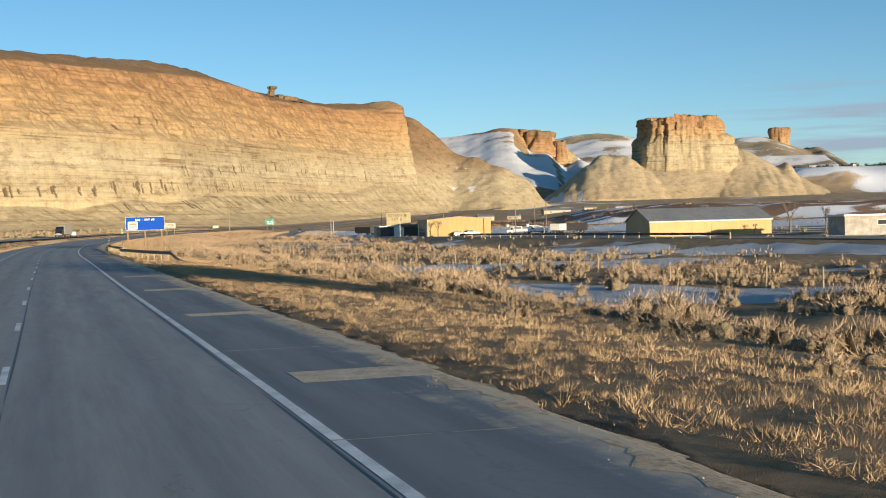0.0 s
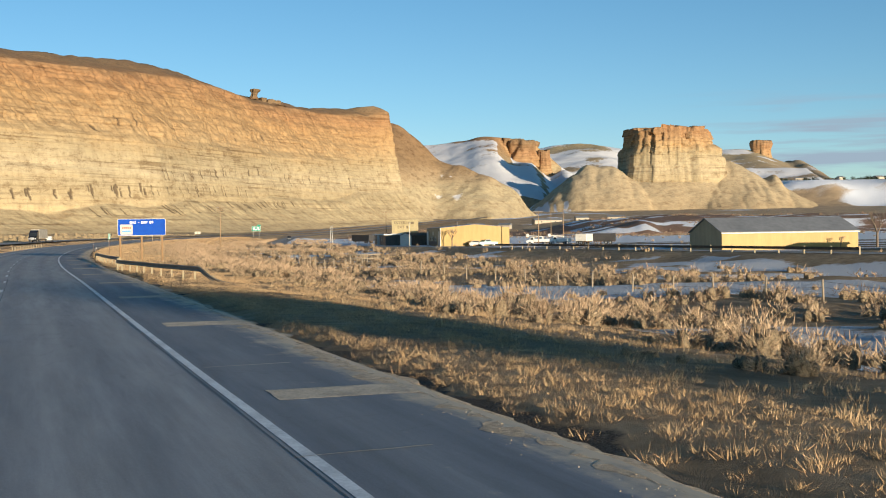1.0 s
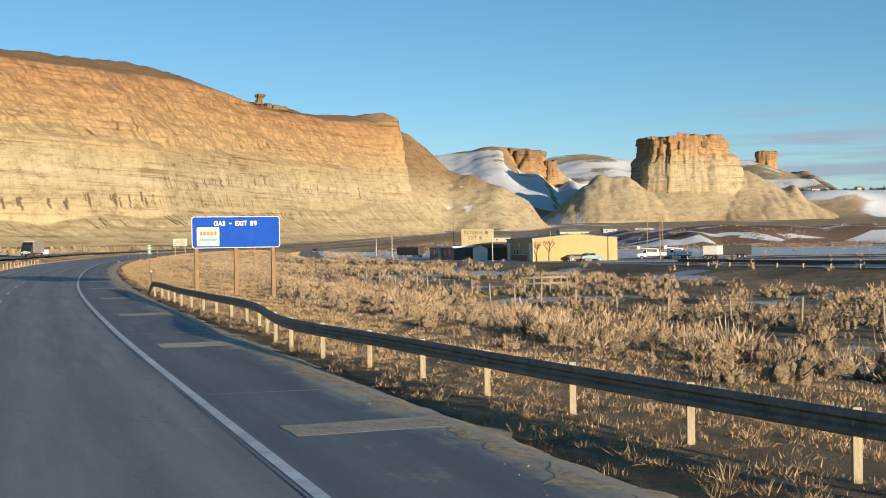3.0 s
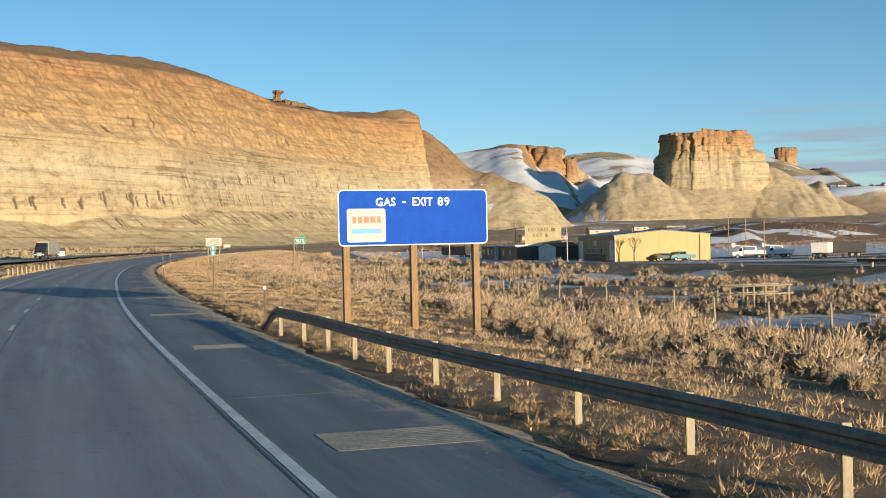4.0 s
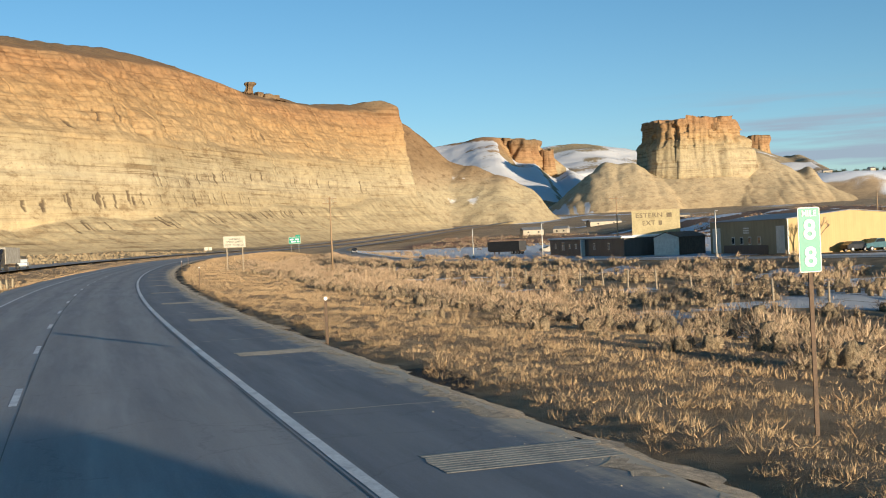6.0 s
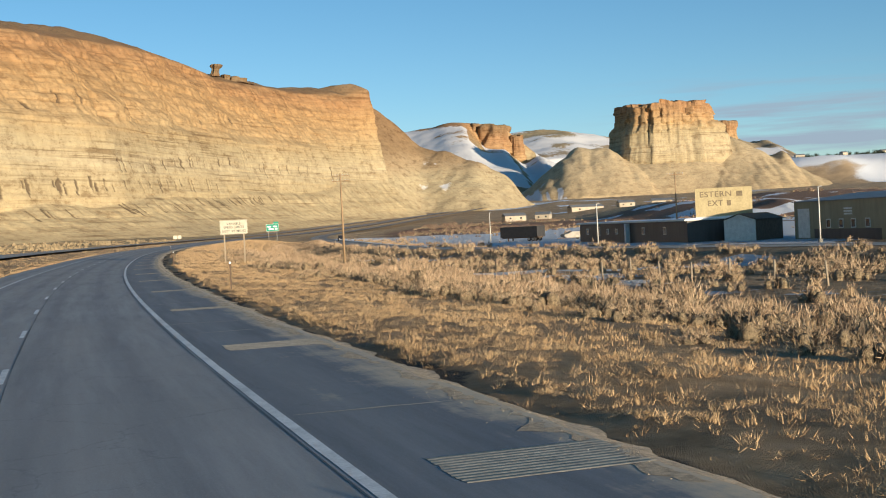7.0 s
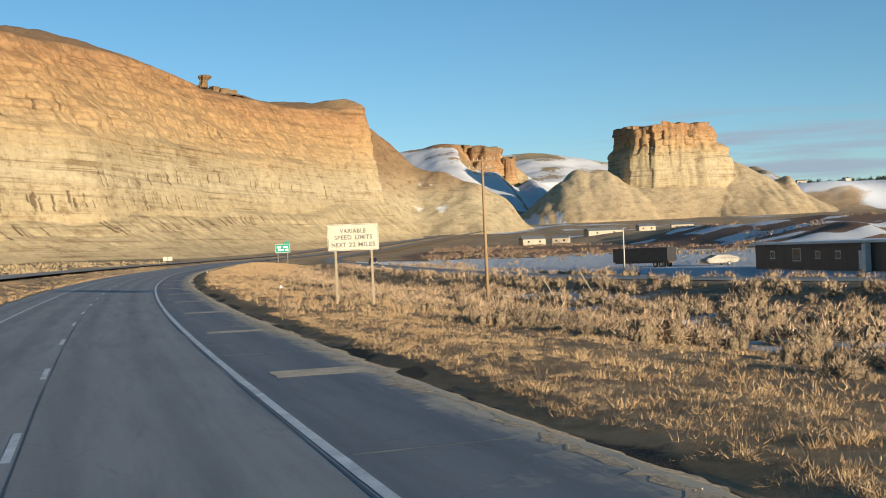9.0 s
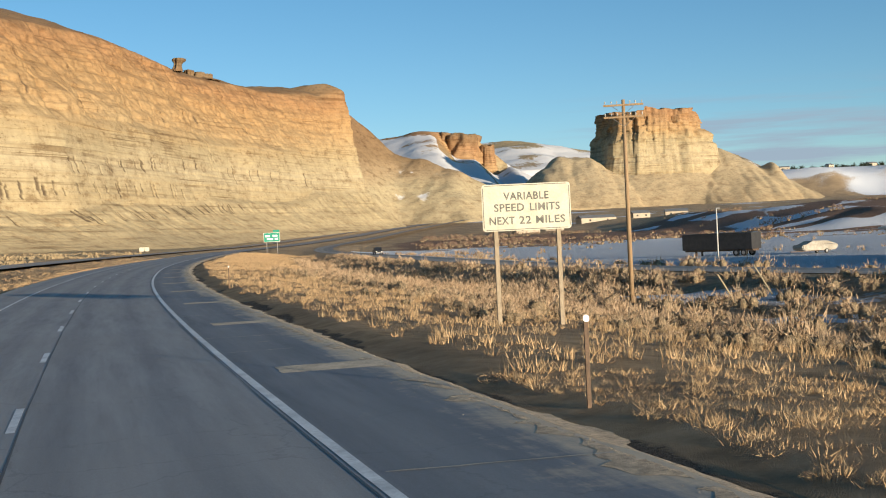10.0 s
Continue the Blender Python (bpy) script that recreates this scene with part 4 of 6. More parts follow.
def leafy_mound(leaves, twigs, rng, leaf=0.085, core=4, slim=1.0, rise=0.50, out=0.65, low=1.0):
    """A rounded bush: fine upright sprays over inner lobes coloured apart for the shade inside, and bare twigs that
    stand out of it.
    """
    verts, faces, slot = [], [], []

    def tri(p, d, n, w, face=None):
        side = np.cross(d, rng.normal(size=3) if face is None else face + 0.35 * rng.normal(size=3))
        side /= np.linalg.norm(side) + 1e-9
        i = len(verts)
        verts.extend([p - side * w, p + side * w, p + d * n])
        faces.append((i, i + 1, i + 2))
        slot.append(0)

    lobes = [(rng.uniform(-0.30, 0.30), rng.uniform(-0.30, 0.30), rng.uniform(0.12, 0.32), rng.uniform(0.16, 0.30)) for _ in range(6)]
    for cx, cy, cz, r in lobes[:core]:
        i = len(verts)
        turn = rng.uniform(0, 1)
        for level, (wide, up) in enumerate(((0.52, -0.06), (0.62, 0.46), (0.34, 0.80))):
            for a in np.arange(6) * math.pi / 3 + turn + level * 0.5:
                k = wide * r * rng.uniform(0.85, 1.1)
                verts.append(np.array([cx + k * math.cos(a), cy + k * math.sin(a), (cz + 0.62 * r) * up * rng.uniform(0.9, 1.05)]))
        for level in (0, 6):
            for n in range(6):
                m = (n + 1) % 6
                faces.extend([(i + level + n, i + level + m, i + level + 6 + m), (i + level + n, i + level + 6 + m, i + level + 6 + n)])
                slot.extend([1, 1])
        for n in range(1, 5):
            faces.append((i + 12, i + 12 + n, i + 12 + n + 1))
            slot.append(1)
    for k in range(leaves):
        cx, cy, cz, r = lobes[k % len(lobes)]
        d = rng.normal(size=3)
        d /= np.linalg.norm(d)
        p = np.array([cx, cy, cz * 0.85]) + d * r * rng.uniform(0.72, 1.08)
        p[2] = abs(p[2]) * low
        way = d * out + np.array([0, 0, rise]) + rng.normal(size=3) * 0.30
        way /= np.linalg.norm(way)
        tri(p, way, leaf * rng.uniform(0.8, 2.2), leaf * rng.uniform(0.09, 0.20) * slim, d)
    for _ in range(twigs):
        a = rng.uniform(0, 2 * math.pi)
        tilt = rng.uniform(0.1, 1.0)
        d = np.array([math.cos(a) * math.sin(tilt), math.sin(a) * math.sin(tilt), math.cos(tilt)])
        tri(np.array([0.06 * math.cos(a), 0.06 * math.sin(a), 0.0]), d, rng.uniform(0.45, 0.75), 0.010 * slim)
    return np.array(verts), np.array(faces), np.array(slot)


def scatter(name, points, sizes, templates, mat, label, category, squash=(0.7, 1.1), inner=None):
    """Many clumps joined into one sheet of loose growth."""
    vs, fs, ms, base = [], [], [], 0
    pick = RNG.integers(0, len(templates), len(points))
    for k, shape in enumerate(templates):
        tv, tf = shape[0], shape[1]
        sel = np.where(pick == k)[0]
        if not len(sel):
            continue
        p, s = points[sel], sizes[sel]
        a = RNG.uniform(0, 2 * math.pi, len(sel))
        c, q = np.cos(a)[:, None], np.sin(a)[:, None]
        h = s * RNG.uniform(*squash, len(sel))
        x = (tv[None, :, 0] * c - tv[None, :, 1] * q) * s[:, None] + p[:, :1]
        y = (tv[None, :, 0] * q + tv[None, :, 1] * c) * s[:, None] + p[:, 1:2]
        z = tv[None, :, 2] * h[:, None] + p[:, 2:3]
        vs.append(np.stack([x, y, z], -1).reshape(-1, 3))
        f = tf[None] + (np.arange(len(sel)) * len(tv))[:, None, None] + base
        fs.append(f.reshape(-1, 3))
        ms.append(np.tile(shape[2] if len(shape) > 2 else np.zeros(len(tf), int), len(sel)))
        base += len(sel) * len(tv)
    ob = array_mesh(name, np.concatenate(vs), np.concatenate(fs), mat, False)
    if inner is not None:
        ob.data.materials.append(inner)
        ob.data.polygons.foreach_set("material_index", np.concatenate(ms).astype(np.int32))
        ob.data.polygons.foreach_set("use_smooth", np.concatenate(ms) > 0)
    return tagged(ob, label, category, kind="stuff")


def sown(n, y0, y1, u0, u1, chance):
    y = RNG.uniform(y0, y1, n)
    u = RNG.uniform(u0, u1, n)
    x, yy = along(y, u)
    keep = RNG.uniform(0, 1, n) < chance(x, yy, u)
    x, yy = x[keep], yy[keep]
    return np.stack([x, yy, ground_z(x, yy) - 0.03], -1)


def clear_of_side_road(x, y):
    bare = 1 - 0.8 * (ground_layers(x, y)[1] > 0.52)
    return ((np.abs(x - front_x(y)) > 5.2) | (y < 60)) * bare


# bush cores toned below the sage sprays: inner shade kept in the colour
core_mat = worn("shaded_bush_core", (0.13, 0.095, 0.058), (0.50, 0.375, 0.225), 9.0, 0.95, grain=1.0, distance=0.10, fine=4.0)
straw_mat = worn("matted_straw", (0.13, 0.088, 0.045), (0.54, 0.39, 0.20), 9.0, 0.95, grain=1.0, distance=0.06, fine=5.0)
rng = np.random.default_rng(3)
sage_shapes = [leafy_mound(270, 10, rng, 0.092, 4, 0.55, 0.62, 0.62) for _ in range(9)]
mid_shapes = [leafy_mound(110, 4, rng, 0.12, 3, 0.75, 0.62, 0.62) for _ in range(7)]
tuft_shapes = [leafy_mound(22, 0, rng, 0.25, 0, 0.48, 1.0, 0.55, 0.2) for _ in range(10)]
near_tufts = [leafy_mound(30, 0, rng, 0.25, 0, 0.34, 1.0, 0.55, 0.2) for _ in range(9)] + [leafy_mound(30, 2, rng, 0.20, 0, 0.38, 0.6, 0.8, 0.35) for _ in range(5)]
far_shapes = [leafy_mound(26, 1, rng, 0.20, 2) for _ in range(5)]


def patchy(x, y, scale, seed, lo, hi):
    return step(lo, hi, fbm(x / scale, y / scale, 3, seed))


near_sage = sown(4200, 4, 470, 9.0, 27, lambda x, y, u: (0.18 + 0.82 * patchy(x, y, 9, 101, -0.32, 0.20)) * step(9, 19, u) * clear_of_side_road(x, y))
grown = step(10, 20, offset_of(near_sage[:, 0], near_sage[:, 1]))
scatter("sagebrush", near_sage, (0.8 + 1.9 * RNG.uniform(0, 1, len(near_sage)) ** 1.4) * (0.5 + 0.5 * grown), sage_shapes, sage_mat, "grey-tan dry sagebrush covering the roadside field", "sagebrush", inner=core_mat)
pts = sown(6200, 4, 470, 27, 64, lambda x, y, u: (0.10 + 0.55 * patchy(x, y, 10, 101, -0.30, 0.25) + 0.35 * step(290, 330, y)) * clear_of_side_road(x, y))
scatter("sagebrush", pts, 0.7 + 1.6 * RNG.uniform(0, 1, len(pts)) ** 1.6, mid_shapes, sage_mat, "grey-tan dry sagebrush farther into the field", "sagebrush", inner=core_mat)
pts = sown(3600, 4, 430, 12, 58, lambda x, y, u: patchy(x, y, 18, 111, 0.05, 0.35) * step(12, 18, u) * clear_of_side_road(x, y))
scatter("greasewood", pts, RNG.uniform(0.9, 1.7, len(pts)), mid_shapes, dark_mat, "dark brown leafless greasewood bushes in the field", "bush", inner=core_mat)
pts = sown(24000, 8, 352, 3.5, 8.6, lambda x, y, u: (0.50 + 0.50 * patchy(x, y, 2.2, 121, -0.40, 0.15)) * step(3.6, 4.3, u - 0.6 * step(250, 330, y) + 0.7 * fbm(x / 2.5, y / 2.5, 2, 125)))
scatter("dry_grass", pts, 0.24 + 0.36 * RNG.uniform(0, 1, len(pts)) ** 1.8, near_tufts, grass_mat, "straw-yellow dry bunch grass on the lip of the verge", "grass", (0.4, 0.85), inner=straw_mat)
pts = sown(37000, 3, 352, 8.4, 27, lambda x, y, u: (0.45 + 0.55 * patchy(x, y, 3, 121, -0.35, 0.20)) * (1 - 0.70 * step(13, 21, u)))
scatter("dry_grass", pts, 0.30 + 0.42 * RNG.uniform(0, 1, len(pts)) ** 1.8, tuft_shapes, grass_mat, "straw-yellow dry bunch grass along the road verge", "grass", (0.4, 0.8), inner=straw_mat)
pts = sown(17000, 352, 680, 4.2, 26, lambda x, y, u: (0.35 + 0.65 * patchy(x, y, 5, 121, -0.3, 0.2)) * step(4.4, 6.3, u) * clear_of_side_road(x, y))
scatter("dry_grass", pts, RNG.uniform(0.35, 0.8, len(pts)), tuft_shapes, grass_mat, "straw-yellow dry bunch grass on the gore beside the road", "grass", inner=straw_mat)
pts = sown(9500, 5, 680, -23.5, -10.9, lambda x, y, u: (0.3 + 0.7 * patchy(x, y, 5, 131, -0.3, 0.2)))
scatter("median_grass", pts, RNG.uniform(0.3, 0.6, len(pts)), tuft_shapes, grass_mat, "straw-yellow dry grass on the highway median", "grass", inner=straw_mat)
pts = sown(8500, 150, 800, -90, -39.5, lambda x, y, u: (0.3 + 0.7 * patchy(x, y, 8, 131, -0.3, 0.2)))
scatter("dry_grass", pts, RNG.uniform(0.5, 1.1, len(pts)), tuft_shapes, grass_mat, "straw-yellow dry grass beyond the opposite carriageway", "grass", (0.4, 0.8), inner=straw_mat)
pts = sown(5500, 60, 760, 62, 330, lambda x, y, u: (0.1 + 0.9 * patchy(x, y, 22, 141, -0.1, 0.3)) * clear_of_side_road(x, y) * (1 - 0.8 * step(6, 12, x - front_x(y)) * (y > 180) * (y < 480)))
scatter("far_sagebrush", pts, RNG.uniform(0.8, 1.9, len(pts)), far_shapes, sage_mat, "grey-tan dry sagebrush on the valley floor", "sagebrush", inner=core_mat)
pts = sown(5200, 430, 640, 20, 62, lambda x, y, u: (0.15 + 0.85 * patchy(x, y, 16, 151, -0.15, 0.25)) * clear_of_side_road(x, y))
scatter("far_sagebrush", pts, RNG.uniform(0.8, 1.7, len(pts)), far_shapes, sage_mat, "grey-tan dry sagebrush between the two roads", "sagebrush", inner=core_mat)
pts = sown(5000, 600, 1050, 62, 420, lambda x, y, u: patchy(x, y, 46, 161, 0.0, 0.25) * (x - front_x(y) > 12))
scatter("willow_brush", pts, RNG.uniform(2.2, 4.2, len(pts)), far_shapes, willow_mat, "reddish leafless willow thicket on the river flats", "bush", (0.45, 0.8), inner=core_mat)


# ---- loose stones along the ragged edge of the pavement ----
def pebble(rng):
    v = np.array([(1, 0, 0), (-1, 0, 0), (0, 1, 0), (0, -1, 0), (0, 0, 1), (0, 0, -0.4)], float) * rng.uniform(0.6, 1.2, (6, 1))
    f = np.array([(0, 2, 4), (2, 1, 4), (1, 3, 4), (3, 0, 4), (2, 0, 5), (1, 2, 5), (3, 1, 5), (0, 3, 5)])
    return v, f


stone_mat = worn("pale_road_gravel", (0.24, 0.195, 0.145), (0.56, 0.455, 0.33), 6.0, 0.9, grain=0)
n = 9000
y = RNG.uniform(5, 360, n)
u = 3.02 + RNG.normal(0, 0.30, n) + 0.35 * fbm(y / 2, 0 * y, 3, 171)
keep = (u > 1.9) & (u < 4.6)
x, yy = along(y[keep], u[keep])
z = np.where(u[keep] < 3.05, road_z(yy), np.maximum(ground_z(x, yy), road_z(yy) - 0.3)) + 0.003
scatter("gravel", np.stack([x, yy, z], -1), RNG.uniform(0.004, 0.013, keep.sum()) * RNG.uniform(0.6, 1.3, keep.sum()), [pebble(rng) for _ in range(5)], stone_mat, "loose pale gravel along the pavement edge", "gravel")


rubble_mat = worn("ochre_rubble", (0.21, 0.15, 0.08), (0.42, 0.315, 0.18), 0.8, 0.95, grain=0.6, distance=0.05)
pts = sown(6500, 330, 800, -85, -40.5, lambda x, y, u: patchy(x, y, 14, 176, -0.25, 0.2) * step(-95, -46, u))
scatter("rubble", pts, 0.25 + 1.0 * RNG.uniform(0, 1, len(pts)) ** 2.2, [pebble(rng) for _ in range(6)], rubble_mat, "ochre rock rubble heaped beside the opposite carriageway", "rubble", (0.6, 1.0))


# ---- materials of the built things ----
sign_blue = worn("blue_sign_sheeting", (0.0, 0.050, 0.33), (0.0, 0.066, 0.40), 1.5, 0.6, grain=0.05)
sign_blue.node_tree.nodes["Principled BSDF"].inputs["Specular IOR Level"].default_value = 0.12
sign_green = worn("green_sign_sheeting", (0.0, 0.20, 0.13), (0.01, 0.28, 0.18), 2.0, 0.45, grain=0.05)
sign_white = worn("white_sign_sheeting", (0.60, 0.58, 0.50), (0.78, 0.76, 0.68), 1.2, 0.5, grain=0.05)
faded_white = worn("sun_bleached_sign_face", (0.46, 0.415, 0.31), (0.60, 0.55, 0.43), 1.6, 0.55, grain=0.08)
letter_white = worn("white_letter_sheeting", (0.72, 0.72, 0.70), (0.85, 0.85, 0.83), 8.0, 0.5, grain=0)
letter_black = worn("faded_black_lettering", (0.05, 0.05, 0.045), (0.20, 0.19, 0.16), 3.0, 0.6, grain=0)
logo_red = worn("red_logo_ink", (0.50, 0.06, 0.03), (0.62, 0.10, 0.05), 5, 0.5, grain=0)
logo_blue = worn("blue_logo_ink", (0.03, 0.20, 0.45), (0.05, 0.28, 0.55), 5, 0.5, grain=0)
timber = worn("weathered_timber", (0.16, 0.095, 0.045), (0.34, 0.21, 0.10), 3.0, 0.85, stretch=(6, 6, 0.6), grain=0.6)
pole_wood = worn("creosoted_pole_wood", (0.22, 0.14, 0.075), (0.40, 0.27, 0.15), 2.0, 0.85, stretch=(8, 8, 0.4), grain=0.6)
grey_wood = worn("silvery_fence_wood", (0.22, 0.17, 0.115), (0.42, 0.34, 0.24), 4.0, 0.9, stretch=(6, 6, 0.8), grain=0.6)
post_wood = worn("pale_rail_post_wood", (0.26, 0.21, 0.125), (0.46, 0.38, 0.245), 3.0, 0.85, stretch=(7, 7, 0.7), grain=0.5)
galvanised = worn("galvanised_steel", (0.28, 0.28, 0.28), (0.46, 0.46, 0.45), 3.0, 0.42, 0.75, grain=0.08)
rusty = worn("rust_brown_steel", (0.07, 0.045, 0.03), (0.16, 0.10, 0.06), 2.5, 0.75, 0.2, grain=0.3)
dull_steel = worn("dull_grey_steel", (0.16, 0.15, 0.14), (0.28, 0.27, 0.25), 3.0, 0.6, 0.4, grain=0.15)
beam_steel = worn("dull_weathered_beam_steel", (0.15, 0.125, 0.10), (0.27, 0.24, 0.20), 2.5, 0.6, 0.35, grain=0.15)
ceramic = worn("grey_ceramic", (0.25, 0.24, 0.23), (0.40, 0.39, 0.37), 8, 0.3, grain=0)
rubber = worn("black_rubber", (0.012, 0.012, 0.012), (0.03, 0.03, 0.03), 6, 0.8, grain=0.2)
dark_glass, _nt, _b = material("dark_glass")
_b.inputs["Base Color"].default_value = (0.02, 0.025, 0.03, 1)
_b.inputs["Roughness"].default_value = 0.08
snow_mat = worn("old_snow", (0.70, 0.73, 0.79), (0.86, 0.87, 0.90), 1.5, 0.9, grain=0.4, distance=0.03)


def metal_siding(name, dark, light, rib=0.9):
    """Painted ribbed sheet: upright ribs in the relief, streaks in the colour."""
    m, nt, bsdf = material(name)
    streak = texture(nt, 1.2, 6, 0.65, (1, 1, 0.15))
    big = texture(nt, 0.25, 4, 0.6)
    f = maths(nt, "ADD", maths(nt, "MULTIPLY", streak.outputs["Fac"], 0.6), maths(nt, "MULTIPLY", big.outputs["Fac"], 0.4))
    nt.links.new(ramp(nt, f, [(0.35, dark), (0.62, light)]).outputs["Color"], bsdf.inputs["Base Color"])
    bsdf.inputs["Roughness"].default_value = 0.55
    wave = node(nt, "ShaderNodeTexWave", Scale=rib, Distortion=0.0)
    wave.wave_profile = "TRI"
    tc = nt.nodes.new("ShaderNodeTexCoord")
    nt.links.new(tc.outputs["Object"], wave.inputs["Vector"])
    bump(nt, bsdf, wave.outputs["Fac"], 0.35, 0.02)
    return m


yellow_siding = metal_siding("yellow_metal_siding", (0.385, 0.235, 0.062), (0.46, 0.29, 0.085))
# darker copy for walls off the sun; their shade is in the colour
shaded_siding = metal_siding("shaded_olive_metal_siding", (0.20, 0.17, 0.10), (0.30, 0.26, 0.155))
brown_siding = metal_siding("dark_brown_siding", (0.055, 0.042, 0.034), (0.10, 0.078, 0.062))
grey_roof = metal_siding("grey_metal_roof", (0.13, 0.135, 0.14), (0.21, 0.215, 0.22))
white_paint = worn("weathered_white_paint", (0.55, 0.52, 0.45), (0.75, 0.72, 0.64), 1.5, 0.6, grain=0.1)
grey_plaster = worn("peeling_pale_wall", (0.22, 0.19, 0.15), (0.46, 0.42, 0.35), 0.8, 0.85, grain=0.2)
black_box = worn("black_trailer_paint", (0.018, 0.017, 0.017), (0.045, 0.042, 0.040), 1.5, 0.55, grain=0.1)
concrete = worn("stained_concrete", (0.20, 0.18, 0.15), (0.34, 0.31, 0.26), 1.2, 0.9, grain=0.4)
car_dark = worn("dark_car_paint", (0.02, 0.022, 0.026), (0.04, 0.042, 0.05), 2, 0.25, 0.2, grain=0)
car_teal = worn("teal_car_paint", (0.035, 0.10, 0.125), (0.06, 0.15, 0.175), 2, 0.3, 0.2, grain=0)
car_white = worn("dusty_white_car_paint", (0.55, 0.54, 0.50), (0.72, 0.71, 0.67), 2, 0.35, 0.0, grain=0)


def gz(x, y):
    return float(ground_z(np.array(float(x)), np.array(float(y))))


def turn_of(a, b):
    return math.degrees(math.atan2(b[1] - a[1], b[0] - a[0]))


# ---- the blue services sign ----
def services_sign():
    a, b = (-51.38, 172.1), (-46.3, 173.98)
    w, h, zc = 5.40, 1.92, 3.81
    cx, cy = (a[0] + b[0]) / 2, (a[1] + b[1]) / 2
    z0 = gz(cx, cy)
    t = thing("services_sign", pose(cx, cy, z0, 0, 0, turn_of(a, b)), "large blue highway services sign on three timber posts", "road sign")
    zm = zc - z0
    bm = prism(bmesh.new(), [(x, z + zm) for x, z in rounded(w, h, 0.17)], -0.03, 0.0)
    panel = part("panel", bm, sign_white, t, "blue panel with a thin white border")
    part("face", prism(bmesh.new(), [(x, z + zm) for x, z in rounded(w - 0.07, h - 0.07, 0.15)], -0.036, -0.031), sign_blue, panel, "blue sheeting")
    letters("GAS", 0.40, letter_white, panel, -1.02, -0.042, zm + 0.52, width=0.70)
    part("hyphen", box_bm(-0.42, -0.29, -0.046, -0.037, zm + 0.50, zm + 0.55), letter_white, panel)
    letters("EXIT", 0.40, letter_white, panel, 0.30, -0.042, zm + 0.52, width=0.72)
    letters("89", 0.40, letter_white, panel, 1.08, -0.042, zm + 0.52, width=0.44)
    lx, lz = -1.72, zm - 0.26
    board = part("logo_board", prism(bmesh.new(), [(x + lx, z + lz) for x, z in rounded(1.36, 1.14, 0.08)], -0.056, -0.037), faded_white, t, "white square business panel")
    for k, (dx, wd) in enumerate(((-0.42, 0.14), (-0.22, 0.17), (0.0, 0.20), (0.23, 0.19), (0.44, 0.15))):
        part("logo_bar", box_bm(lx + dx - wd / 2, lx + dx + wd / 2, -0.062, -0.057, lz + 0.07, lz + 0.31), logo_red, board, "red logo shape" if k == 0 else "")
    part("logo_stripe", box_bm(lx - 0.53, lx + 0.53, -0.062, -0.057, lz - 0.28, lz - 0.10), logo_blue, board, "blue logo stripe")
    for u0, u1, z0_, z1_ in ((-0.57, 0.57, 0.385, 0.40), (-0.57, 0.57, -0.40, -0.385), (-0.57, -0.555, -0.385, 0.385), (0.555, 0.57, -0.385, 0.385)):
        part("logo_frame", box_bm(lx + u0, lx + u1, -0.060, -0.057, lz + z0_, lz + z1_), logo_red, board)
    for dx, drop in ((-2.42, 0.5), (-0.02, 0.6), (2.28, 0.7)):
        part("post", box_bm(dx - 0.11, dx + 0.11, 0.002, 0.24, -drop, zm + 0.55, bevel=0.012), timber, t, "brown weathered timber post")
    for dz in (-0.55, 0.0, 0.55):
        part("stringer", box_bm(-w / 2 + 0.15, w / 2 - 0.15, 0.0005, 0.0018, zm + dz - 0.05, zm + dz + 0.05), galvanised, t)


services_sign()


# ---- the variable speed sign ----
def speed_sign():
    a, b = (-99.91, 372.35), (-96.77, 372.5)
    cx, cy = (a[0] + b[0]) / 2, (a[1] + b[1]) / 2
    z0 = gz(cx, cy)
    t = thing("speed_limit_sign", pose(cx, cy, z0, 0, 0, turn_of(a, b)), "sun-bleached white speed limit notice on two timber posts", "road sign")
    w, h, zm = 3.20, 1.66, 4.23 - z0
    panel = part("panel", prism(bmesh.new(), [(x, z + zm) for x, z in rounded(w, h, 0.12)], -0.025, 0.0), faded_white, t, "bleached white panel")
    for x0, x1, za, zb in ((-w / 2 + .12, w / 2 - .12, h / 2 - .06, h / 2 - .035), (-w / 2 + .12, w / 2 - .12, -h / 2 + .035, -h / 2 + .06), (-w / 2 + .035, -w / 2 + .06, -h / 2 + .12, h / 2 - .12), (w / 2 - .06, w / 2 - .035, -h / 2 + .12, h / 2 - .12)):
        part("border", box_bm(x0, x1, -0.031, -0.026, zm + za, zm + zb), letter_black, panel)
    letters("VARIABLE", 0.38, letter_black, panel, 0.00, -0.03, zm + 0.38, width=1.63)
    letters("SPEED", 0.38, letter_black, panel, -0.63, -0.03, zm - 0.02, width=1.08)
    letters("LIMITS", 0.38, letter_black, panel, 0.65, -0.03, zm - 0.02, width=1.08)
    letters("NEXT", 0.38, letter_black, panel, -0.91, -0.03, zm - 0.48, width=0.91)
    letters("22", 0.38, letter_black, panel, -0.07, -0.03, zm - 0.48, width=0.43)
    letters("MILES", 0.38, letter_black, panel, 0.84, -0.03, zm - 0.48, width=1.06)
    for dx in (-1.13, 1.13):
        part("post", box_bm(dx - 0.075, dx + 0.075, 0.002, 0.15, -0.6, zm + 0.6, bevel=0.008), grey_wood, t, "weathered timber post")


speed_sign()


